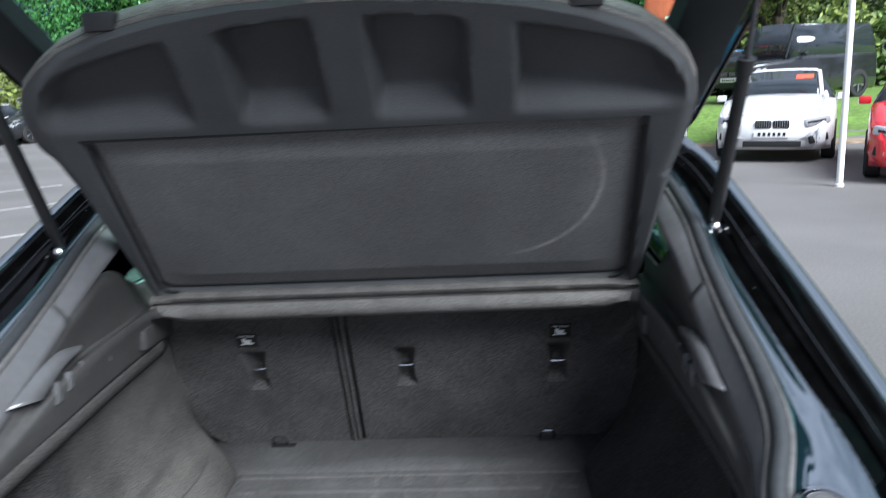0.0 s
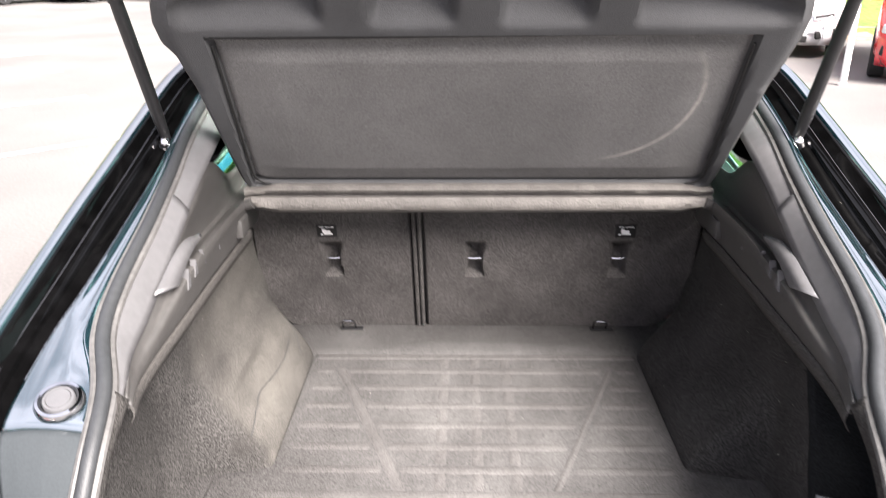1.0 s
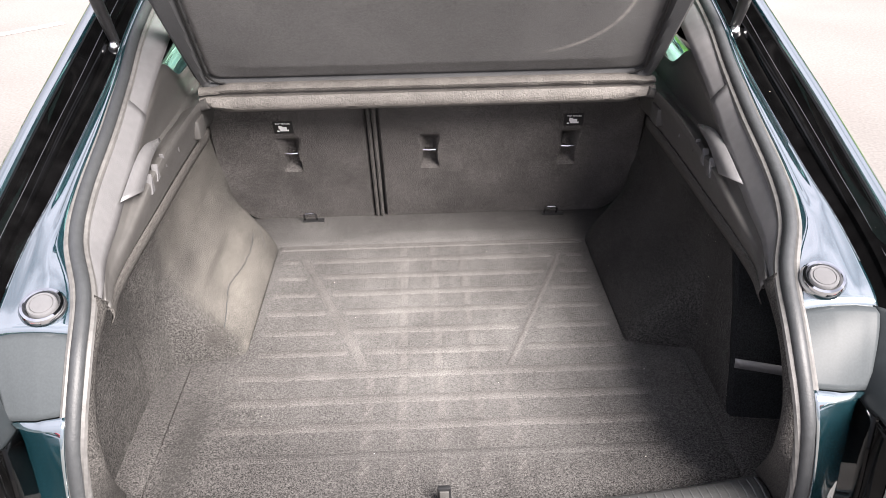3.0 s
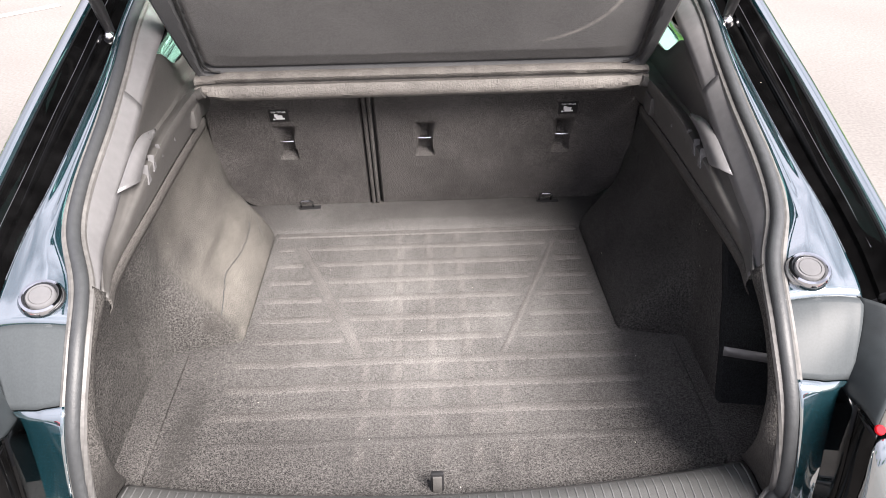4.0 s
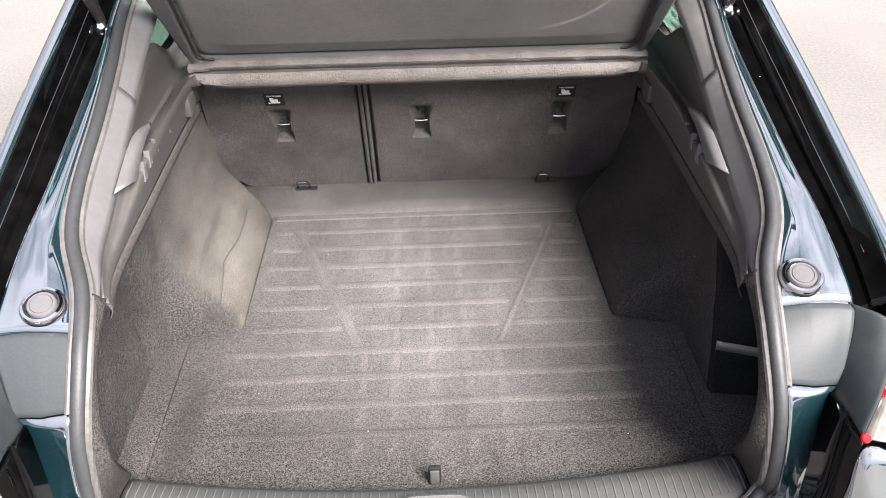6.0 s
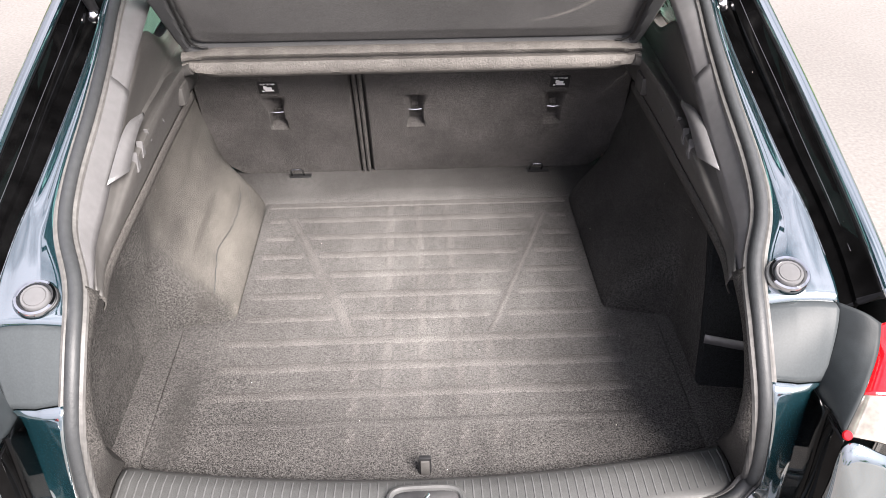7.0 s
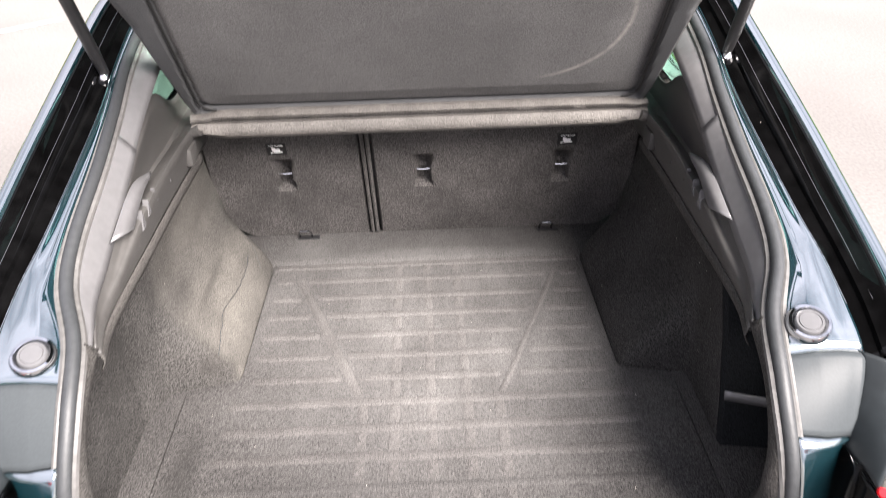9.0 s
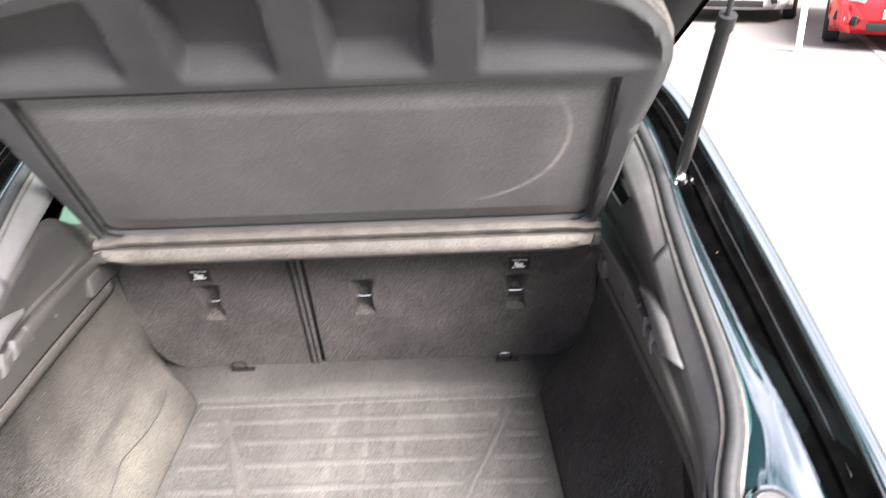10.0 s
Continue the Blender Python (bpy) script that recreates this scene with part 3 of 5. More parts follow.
    # lamp, its housing and lenses
    housing_in = [(.662, -.028, 1.018), (.658, -.055, .972), (.640, -.085, .936), (.624, -.107, .897)]
    joint = [(.720, -.070, 1.006), (.708, -.105, .975), (.665, -.165, .950), (.615, -.222, .930)]
    outer = [(.800, -.03, .985), (.800, -.08, .95), (.765, -.16, .92), (.695, -.235, .905)]
    bulge = [(Vector(a) + Vector(b)) / 2 + Vector((.004, -.006, .006)) for a, b in zip(housing_in, joint)]
    lamp = loft("lamp_housing", [housing_in, bulge, joint], M["housing"], car, "dark matt plastic lamp housing", n=28, cross=9, mirror=s, solid=0.004)
    half = [(Vector(a) + Vector(b)) / 2 + Vector((.010, -.010, .012)) for a, b in zip(joint, outer)]
    loft("red_lens", [joint[:3], half[:3], outer[:3]], M["red_lens"], lamp, "glossy red lamp lens", n=20, cross=8, mirror=s, solid=0.004)
    loft("clear_lens", [joint[2:], half[2:], outer[2:]], M["smoke_lens"], lamp, "glossy clear lamp lens", n=20, cross=8, mirror=s, solid=0.004)
    lathe("reflector", [(0, 0), (.0075, .0), (.0065, .004), (0, .0055)], M["reflector_red"], lamp, "small red reflector dot", 14, Matrix.Translation((s * .617, -.224, .932)) @ Euler((radians(40), 0, 0)).to_matrix().to_4x4())
    for k in range(4):
        box("marking", (0, 0, 0), (.010 - .002 * (k % 2), .0016, .0010), M["trim"], lamp, "faint moulded marking", 0.0, Matrix.Translation((s * (.640 - .004 * k), -.178 - .008 * k, .934 - .0022 * k)) @ Euler((radians(15), 0, radians(-s * 35))).to_matrix().to_4x4())
    # black inset between flange and bumper, with a raised bead
    in_a = [(.620, -.112, .915), (.606, -.140, .86), (.598, -.168, .78), (.590, -.190, .69)]
    in_b = [(.616, -.224, .922), (.612, -.236, .87), (.606, -.246, .82), (.598, -.252, .74)]
    bead = [(Vector(a) * .55 + Vector(b) * .45) + Vector((0, -.004, .004)) for a, b in zip(in_a, in_b)]
    inset = loft("lamp_inset", [in_a, in_b], M["gutter"], car, "black inset beside the lamp", n=20, mirror=s, solid=0.003)
    tube("inset_bead", [Vector((s * p.x, p.y, p.z)) for p in curve(bead, 16)], .005, M["gutter"], inset, "raised black bead", 8)
    # bumper
    b0 = [(.80, -.03, .93), (.765, -.165, .912), (.695, -.240, .900), (.620, -.228, .918), (.608, -.250, .82), (.600, -.256, .74), (.50, -.26, .66), (.25, -.285, .645), (0, -.295, .64)]
    b1 = [(.845, -.03, .82), (.815, -.187, .80), (.735, -.272, .785), (.660, -.290, .78), (.635, -.31, .70), (.60, -.335, .68), (.50, -.34, .63), (.25, -.355, .62), (0, -.36, .62)]
    b2 = [(.885, .0, .55), (.865, -.2, .55), (.79, -.32, .55), (.71, -.35, .55), (.66, -.36, .55), (.60, -.365, .54), (.5, -.37, .54), (.25, -.38, .54), (0, -.385, .54)]
    b3 = [(.86, .02, .26), (.83, -.18, .26), (.76, -.28, .26), (.69, -.31, .26), (.64, -.32, .25), (.58, -.325, .25), (.48, -.33, .25), (.25, -.34, .25), (0, -.345, .25)]
    loft("bumper", [b0, b1, b2, b3], M["paint"], car, "glossy teal rear bumper", n=60, cross=14, mirror=s, solid=0.004)

# seal round the opening: a bulb with a lip on each side
line = [Vector(p) for p in curve(SEAL, 15 * 8 + 1)]
path = line + [Vector((-p.x, p.y, p.z)) for p in reversed(line[:-1])]
v, f = tube_data(path, 0.0115, 12)
seal = link("boot_seal", v, f, M["rubber"], car, "dark rubber seal round the boot opening")
lip_in = off(SEAL, [(-a, -b, -c) for a, b, c in OUTW], 0.013)
lip_out = off(SEAL, OUTW, 0.014)
for nm, src, rr in (("seal_lip", lip_in, 0.0065), ("seal_lip", lip_out, 0.006)):
    l2 = curve([Vector(p) + Vector((0, 0, -.004)) for p in src], 121)
    v, f = tube_data(l2 + [Vector((-p.x, p.y, p.z)) for p in reversed(l2[:-1])], rr, 8)
    link(nm, v, f, M["rubber_lip"], seal, "dusty grey lip of the seal")

# ---- boot lining ----
STRIP = [(.545, .98, 1.330), (.562, .85, 1.285), (.568, .70, 1.232), (.568, .55, 1.180), (.568, .41, 1.117), (.566, .25, 1.052), (.556, .145, 1.034), (.528, .05, 1.024)]
LEDGE_TOP = [(.60, .98, 1.13), (.60, .85, 1.13), (.586, .70, 1.20), (.574, .56, 1.178), (.572, .41, 1.114), (.569, .25, 1.050), (.558, .145, 1.032), (.528, .05, 1.020)]
LEDGE_DIP = [(.592, .98, 1.075), (.592, .85, 1.072), (.590, .70, 1.070), (.584, .56, 1.075), (.571, .41, 1.066), (.561, .25, 1.034), (.554, .145, 1.020), (.527, .05, 1.014)]
LEDGE = [(.530, .98, 1.085), (.536, .85, 1.085), (.542, .70, 1.088), (.546, .56, 1.082), (.549, .41, 1.062), (.551, .25, 1.028), (.550, .145, 1.012), (.525, .05, 1.010)]
LEDGE_LOW = [(.560, .98, .985), (.560, .85, .988), (.560, .70, .99), (.560, .56, .99), (.560, .41, .987), (.560, .25, .985), (.554, .145, .985), (.528, .05, 1.002)]


def pocket_edge(z):
    """Where the open side pocket begins, at height z."""
    return table(z, [(.58, .150), (.67, .180), (.81, .228), (.95, .290)])


FOLD_A = [(.40, .668), (.442, .669), (.52, .681), (.589, .688), (.677, .677), (.78, .670), (.854, .678), (.95, .70)]
FOLD_B = [(.40, .735), (.47, .740), (.593, .747), (.704, .745), (.879, .735), (.95, .73)]


def wall_x(y, z, s):
    """Half-width of the lined boot side: wheel arch in the middle, pocket behind it."""
    arch = step(.385, .435, y) * (1 - 0.95 * step(.90, 1.05, y))
    rise = 1 - step(-.02, .23, z - .60)
    x = .588 - .150 * arch * rise
    x -= .012 * step(.40, .5, y) * (1 - step(.72, .9, z)) * (1 - rise) * 0.5
    pe = pocket_edge(z)
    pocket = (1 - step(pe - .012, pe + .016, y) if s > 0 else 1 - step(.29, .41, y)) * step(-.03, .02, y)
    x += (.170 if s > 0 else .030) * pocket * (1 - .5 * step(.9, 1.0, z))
    x += .004 * noise.noise((y * 7, z * 9, 3.1 * s)) * step(.62, .7, z)
    if s < 0 and .40 < y < .93:
        # two slack folds in the felt over this arch
        fade = step(.40, .46, y) * step(.93, .84, y)
        for line, depth, wide in ((FOLD_A, .0035, .007), (FOLD_B, -.0050, .016)):
            q = (z - table(y, line)) / wide
            x += depth * fade * math.exp(-q * q)
    return x


for s in (1, -1):
    loft_n = 57
    a, b = curve([Vector(p) for p in off(SEAL[:8], [(-1, 0, -.5)] * 8, .012)], loft_n), curve(STRIP, loft_n)
    rows = []
    for i in range(loft_n):
        r = []
        for k in range(7):
            t = k / 6
            p = a[i] * (1 - t) + b[i] * t + Vector((.004, 0, .010)) * math.sin(math.pi * t)
            p = p + Vector((.006, 0, -.016)) * max(0, (i - 48) / 8) ** 2
            r.append(Vector((s * p.x, p.y, p.z)))
        rows.append(r)
    cut = 27
    v, f = sheet([[q + Vector((s * .003, 0, -.003)) for q in r] for r in rows[:cut + 2]])
    link("upper_pillar_trim", v, f, M["trim"], car, "light grey plastic pillar trim", solid=0.004)
    v, f = sheet(rows[cut:])
    link("lower_pillar_trim", v, f, M["trim"], car, "light grey plastic pillar trim", solid=0.005)
    ledge = loft("side_ledge", [LEDGE_TOP, LEDGE_DIP, LEDGE, [(p[0] * .4 + q[0] * .6 - .004, p[1], p[2] * .55 + q[2] * .45) for p, q in zip(LEDGE, LEDGE_LOW)], LEDGE_LOW], M["trim_dark"], car, "grey plastic ledge that carries the shelf", n=50, cross=17, mirror=s, solid=0.004)
    loft("ledge_tab", [[(.558, .512, 1.104), (.567, .425, 1.114), (.563, .272, 1.080)], [(.555, .508, 1.099), (.549, .425, 1.094), (.545, .340, 1.068)]], M["trim"], ledge, "light grey notched plastic tab", n=16, mirror=s, solid=0.003)
    # light on the ribs and fins is put into a paler plastic
    for k, (y, z) in enumerate(((.389, 1.056), (.430, 1.064), (.484, 1.066), (.577, 1.060))):
        if k > 1:
            box("ledge_rib", (0, 0, 0), (.008, .003, .034), M["trim"], ledge, "thin moulded ledge rib, light on it put into paler plastic", 0.0008, Matrix.Translation((s * .549, y, z)) @ Matrix.Rotation(radians(18), 4, "X"))
        else:
            tri = [(y + .005, z + .022 - .006 * k), (y - .009, z - .015), (y + .009, z - .013)]
            fin = [Vector((s * xx, p, q)) for xx in (.544, .556) for p, q in tri]
            link("ledge_fin", fin, [(0, 1, 2), (5, 4, 3), (0, 3, 4, 1), (1, 4, 5, 2), (2, 5, 3, 0)], M["trim"], ledge, "triangular ledge fin, light on it put into paler plastic", smooth=False)
    edge_top = [(p[0] - .004, p[1], p[2] + .004) for p in LEDGE_LOW[1:]]
    loft("felt_border", [edge_top, [(p[0] - .004, p[1], p[2] - .016) for p in edge_top], [(p[0] + .006, p[1], p[2] - .036) for p in edge_top]], M["felt_edge"], ledge, "turned felt border under the ledge", n=40, cross=6, mirror=s, solid=0.002)
    box("ledge_bracket", (s * .546, .745, 1.035), (.020, .055, .045), M["trim_dark"], ledge, "", 0.006)
    # lined lip of the opening
    s_in = [Vector(p) + Vector(o).normalized() * -.012 for p, o in zip(SEAL[7:13], OUTW[7:13])] + [Vector((.562, -.10, .657))]
    L = [Vector(p) for p in [(.525, .05, 1.018), (.522, -.040, .972), (.517, -.103, .905), (.513, -.122, .835), (.524, -.100, .775), (.545, -.058, .71), (.565, -.01, .640)]]
    mids = [(p + q) / 2 + Vector((0, -.006, .006)) for p, q in zip(s_in, L)]
    back = [p + Vector((.012, .018, -.006)) for p in L]
    far = [p + Vector((.075, .075, -.020)) for p in L]
    loft("opening_lip", [s_in, mids, L, back, far], M["lip"], car, "dark grey felted lip of the boot opening", n=50, cross=14, mirror=s, solid=0.003)
    box("felt_corner", (s * .590, -.070, .612), (.080, .105, .062), M["lining"], car, "dark felt corner beside the sill", 0.006)
    # side lining with the wheel arch
    rows = []
    for i in range(150):
        y = -.13 + 1.23 * i / 149
        tall = table(y, [(-.13, .22), (-.06, .31), (.04, .38), (.15, .425), (1.1, .43)])
        r = []
        for j in range(81):
            z = .585 + tall * j / 80
            # the grid leans with the slanting edge of the pocket
            yy = y + (pocket_edge(z) - .22) * step(-.02, .16, y) * step(.40, .26, y) if s > 0 else y
            r.append(Vector((s * wall_x(yy, z, s), yy, z)))
        rows.append(r)
    v, f = sheet(rows)
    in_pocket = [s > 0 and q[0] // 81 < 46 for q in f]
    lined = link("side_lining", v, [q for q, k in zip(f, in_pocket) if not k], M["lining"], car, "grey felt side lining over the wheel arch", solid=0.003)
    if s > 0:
        link("side_pocket", v, [q for q, k in zip(f, in_pocket) if k], M["pocket"], car, "deep felt side pocket with its shade put into the colour", solid=0.003)
    if s < 0:
        # dark tubes stand in for the shade inside the felt creases
        for pts in (list(reversed(FOLD_A[1:-1])), [(.93, .70), (.88, .665), (.84, .64)]):
            c = curve([Vector((0, y, z)) for y, z in pts], 60)
            c = [p + Vector((0, 0, .003 * noise.noise((p.y * 40, 0, 1)))) for p in c]
            c = [Vector((-wall_x(p.y, p.z, -1) + .0016, p.y, p.z)) for p in c]
            tube("crease", c, .0013 if pts[0][0] < .9 else .0008, M["rubber"], lined, "dark line for the shade in a felt crease", 5)
    # quarter window behind the pillar
    loft("quarter_glass", [[(.765, .56, 1.18), (.77, .75, 1.235), (.70, 1.0, 1.34)], [(.80, .56, 1.03), (.81, .75, 1.03), (.825, 1.0, 1.02)]], M["tint_glass"], car, "green tinted quarter window", n=10, mirror=s, solid=0.004)

strap = link("pocket_strap", *sheet([[Vector((.568 + .012 * k, .163 - .004 * k, .752 + .010)), Vector((.568 + .012 * k, .160 - .004 * k, .752 - .010))] for k in range(10)]), M["trim"], car, "pale elastic strap across the side pocket", solid=0.002)

# fixed strip of floor before the seats, and the base under the floor panel
side_x = [.05 * k for k in range(11)] + [.546, .5553, .5556, .58, .64, .72]
base_x = [-x for x in reversed(side_x[1:])] + side_x
rows = []
for y, z in ((-.12, .597), (.20, .597), (.373, .597), (.377, .6015), (.44, .6015), (.445, .597), (.90, .597), (.910, .6040), (.925, .6075), (.94, .6080), (1.0, .6070), (1.06, .607), (1.12, .607)):
    rows.append([Vector((x, y, max(z, .6042) if abs(x) > .5555 else z)) for x in base_x])
v, f = sheet(rows)
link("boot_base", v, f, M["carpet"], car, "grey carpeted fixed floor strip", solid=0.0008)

# ---- rear seat backs ----
def seat_point(x, z, d=0.0):
    """A point of the seat back's rear face; d: depth into the seat."""
    n = Vector((0, 1, .39)).normalized()
    return Vector((x, 1.074 - .39 * (z - .6), z)) + n * d


SLOTS = (-.381, 0.0, .384)


def seat_depth(x, z):
    d = 0.0
    for sx in SLOTS:
        # a funnel narrows down to the anchor bar, with a square-cut pocket below it
        if not .794 < z < .922:
            continue
        q = abs(x - sx)
        if z > .848:
            w = table(z, [(.848, .017), (.880, .021), (.922, .036)])
            d = max(d, .042 * (1 - step(w - .010, w + .004, q)) * (1 - step(.866, .922, z)))
        else:
            w = table(z, [(.794, .024), (.848, .017)])
            d = max(d, .030 * (1 - step(w - .004, w + .003, q)) * step(.794, .803, z))
    d += .0012 * noise.noise((x * 6, z * 6, 1))
    return d


def seat_panel(name, xl, xr, label):
    nx, nz = max(40, int((xr(0.8) - xl(0.8)) / .004)), 124
    rows = []
    for j in range(nz):
        z = .582 + (1.075 - .582) * (j / (nz - 1)) ** 1.15
        a, b = xl(z), xr(z)
        rows.append([seat_point(a + (b - a) * i / nx, z, seat_depth(a + (b - a) * i / nx, z) + .012 * (1 - min(1, min(i, nx - i) / 1.5)) + .010 * (1 - min(1, j / 1.5))) for i in range(nx + 1)])
    back = [[p + Vector((0, .09, .03)) for p in (r[0], r[-1])] for r in rows]
    rows = [[bk[0]] + r + [bk[1]] for r, bk in zip(rows, back)]
    v, f = sheet(rows)
    return link(name, v, f, M["seat"], car, label)


def corner(z):
    """Outer half-width of the seat back, rounded at its foot."""
    return table(z, [(.582, .36), (.590, .46), (.60, .50), (.615, .530), (.64, .556), (.68, .576), (.75, .587), (.85, .585), (1.0, .574), (1.1, .565)])


seat_narrow = seat_panel("narrow_seat_back", lambda z: -corner(z) - .007, lambda z: -.167, "black felt back of the narrow rear seat")
seat_wide = seat_panel("wide_seat_back", lambda z: -.137, lambda z: corner(z) + .005, "black felt back of the wide rear seat")
tilt = Matrix.Rotation(-math.atan(.39), 4, "X")
for x in (-.1590, -.1450):
    tube("piping", [seat_point(x - .002 * (1.06 - z), z, .000) for z in [.592 + .048 * k for k in range(11)]], .0058, M["seat"], seat_narrow if x < -.152 else seat_wide, "rolled felt piping at the split", 8)
v, f = sheet([[seat_point(x, z, .012) for x in (-.170, -.134)] for z in (.585, 1.07)])
link("split_gap", v, f, M["black"], seat_wide, "dark gap between the seat backs", solid=0.002)
for sx in SLOTS:
    own = seat_narrow if sx < -.2 else seat_wide
    tube("tether_anchor", [seat_point(sx - .018, .853, .010), seat_point(sx, .853, .008), seat_point(sx + .018, .853, .010)], .0022, M["chrome"], own, "bright metal tether anchor bar", 8)
for sx in (-.385, .386):
    own = seat_narrow if sx < 0 else seat_wide
    base = Matrix.Translation(seat_point(sx, .953, -.0015)) @ Matrix.Rotation(radians(90) + math.atan(.39), 4, "X")
    tag = box("tether_label", (0, 0, 0), (.052, .042, .0014), M["black"], own, "black cloth label with white print", 0.0004, base)
    text("label_text", "TOP TETHER", .0068, M["white"], tag, Matrix.Translation((0, .013, .0011)))
    # child seat pictogram: back, base, cushion and a strap line
    for nm, c, sz in (("seat_mark", (-.006, -.003, .001), (.006, .018, .0006)), ("seat_mark", (.003, -.010, .001), (.022, .005, .0006)), ("seat_mark", (.003, -.003, .001), (.012, .010, .0006)), ("seat_mark", (-.014, -.012, .001), (.006, .004, .0006)), ("seat_mark", (-.010, .001, .001), (.004, .012, .0006))):
        box(nm, c, sz, M["white"], tag, "", 0.0)
# lashing rings
for s in (-1, 1):
    plate = box("lashing_plate", (s * .36 + .008, 1.047, .610), (.064, .018, .004), M["black_plastic"], car, "black plastic lashing plate", 0.002)
    dz = .008
    pts = [(s * .36 - .018, 1.046, .606), (s * .36 - .018, 1.034, .626), (s * .36 - .012, 1.030, .634), (s * .36 + .012, 1.030, .634), (s * .36 + .018, 1.034, .626), (s * .36 + .018, 1.046, .606)]
    pts = [(a, b, c + dz) for a, b, c in pts]
    tube("lashing_ring", pts, .0030, M["ring"], plate, "dark steel lashing ring", 8)
    # bright metal chip stands in for a glint on the ring
    box("ring_glint", (s * .36 + .004, 1.029, .6438), (.010, .002, .0015), M["chrome"], plate, "bright chip for the ring's glint", 0.0005)

# ---- load sill ----
def sill_front(x):
    return .000 - .050 * (1 - (x / .56) ** 2)


def sill_profile(x):
    y = sill_front(x)
    return [(y, .590), (y - .004, .612), (y - .014, .638), (y - .030, .652), (y - .055, .658), (y - .105, .657), (y - .150, .645)]


rows = [[Vector((x, a, b)) for a, b in sill_profile(x)] for x in [-.558 + 1.116 * i / 60 for i in range(61)]]
v, f = sheet(rows)
sill = link("sill_plate", v, f, M["sill"], car, "grey ribbed plastic load sill plate", solid=0.002)
NR = 72
rp = []
for i, x in enumerate((-.0019, -.0009, .0009, .0019)):
    lift = .0006 if i in (0, 3) else .0022
    rp.append([Vector((x, a - sill_front(0) - lift * .5, b + lift)) for a, b in sill_profile(0)[1:6]])
v, f = sheet(rp)
rib_me = None
for k in range(NR):
    x = -.550 + 1.100 * k / (NR - 1)
    m = Matrix.Translation((x, sill_front(x), 0))
    if rib_me is None:
        ob = link("rib", v, f, M["rib"], sill, m=m)
        rib_me = ob.data
    else:
        ob = new("rib", rib_me)
        ob.parent = sill
        ob.matrix_local = m
# lock tray let into the sill
tray_pts = []
for k in range(40):
    t = 2 * math.pi * k / 40
    c, sn = math.cos(t), math.sin(t)
    tray_pts.append(Vector((.066 * math.copysign(abs(c) ** .45, c), -.146 + .046 * math.copysign(abs(sn) ** .45, sn), .664)))
v, f = tube_data(tray_pts + [tray_pts[0]], .0062, 8, False)
tray = link("lock_tray", v, f, M["sill"], car, "grey plastic frame of the lock tray")
link("tray_floor", [p + Vector((0, 0, -.002)) for p in tray_pts], [tuple(range(40))], M["trim"], tray, "light grey tray floor", solid=0.002)
for dx in (-.028, .028):
    lathe("tray_screw", [(.0, .006), (.012, .005), (.014, .0), (.020, .001), (.020, -.003)], M["sill"], tray, "round screw cover", 20, Matrix.Translation((dx, -.152, .665)))
tube("striker", [(-.004, -.165, .66), (-.004, -.15, .70), (.004, -.14, .70), (.004, -.125, .66)], .004, M["chrome"], tray, "bright lock striker", 8)
hook = box("floor_hook", (0, -.022, .621), (.024, .010, .054), M["black_plastic"], car, "black plastic hook at the floor's edge", 0.003)
box("hook_face", (0, -.0285, .620), (.017, .004, .046), M["trim_dark"], hook, "paler grey face of the hook", 0.0015)
# ---- tailgate, raised ----
U, N = Vector((0, -.846, .533)), Vector((0, .533, .846))
HINGE = Vector((0, .945, 1.418))


def gate(x, s, n=0.0):
    return HINGE + Vector((x, 0, 0)) + U * s + N * n


def rounded(hx0, hx1, s0, s1, r, n, k=12):
    """A closed loop with rounded corners: half-width hx0 at s0 and hx1 at s1."""
    pts = []
    for cx, cs, a0 in ((1, 1, 0), (-1, 1, 90), (-1, 0, 180), (1, 0, 270)):
        hx = hx1 if cs else hx0
        c = ((hx - r) * cx, (s1 - r) if cs else (s0 + r))
        for i in range(k + 1):
            a = radians(a0 + 90 * i / k)
            pts.append(gate(c[0] + r * math.cos(a), c[1] + r * math.sin(a), n))
    return pts


tailgate = link("tailgate", *sheet([rounded(.655, .66, .0, 1.22, .10, .02), rounded(.665, .672, -.01, 1.24, .10, .0), rounded(.655, .66, .0, 1.22, .10, -.03), rounded(.600, .60, .045, 1.16, .12, -.045),
                                    rounded(.545, .55, .10, .80, .17, -.04), rounded(.535, .54, .11, .79, .17, -.012)], True), M["housing"], car, "dark trimmed frame of the raised tailgate")
loop = rounded(.545, .55, .10, .80, .17, .0)
pane = link("tailgate_glass", loop, [tuple(range(len(loop)))], M["tint_glass"], tailgate, "green tinted tailgate window", smooth=False, solid=0.004)
pane.visible_shadow = False
loop = rounded(.655, .66, .80, 1.22, .10, .018)
link("tailgate_skin", loop, [tuple(range(len(loop)))], M["paint"], tailgate, "glossy teal outer skin", smooth=False, solid=0.004)
loop = [rounded(.675, .69, -.012, 1.245, .10, .006), rounded(.682, .70, -.015, 1.25, .10, -.008), rounded(.672, .688, -.01, 1.24, .10, -.02)]
link("tailgate_edge", *sheet(loop, True), M["gutter"], tailgate, "black outer edge", solid=0.002)
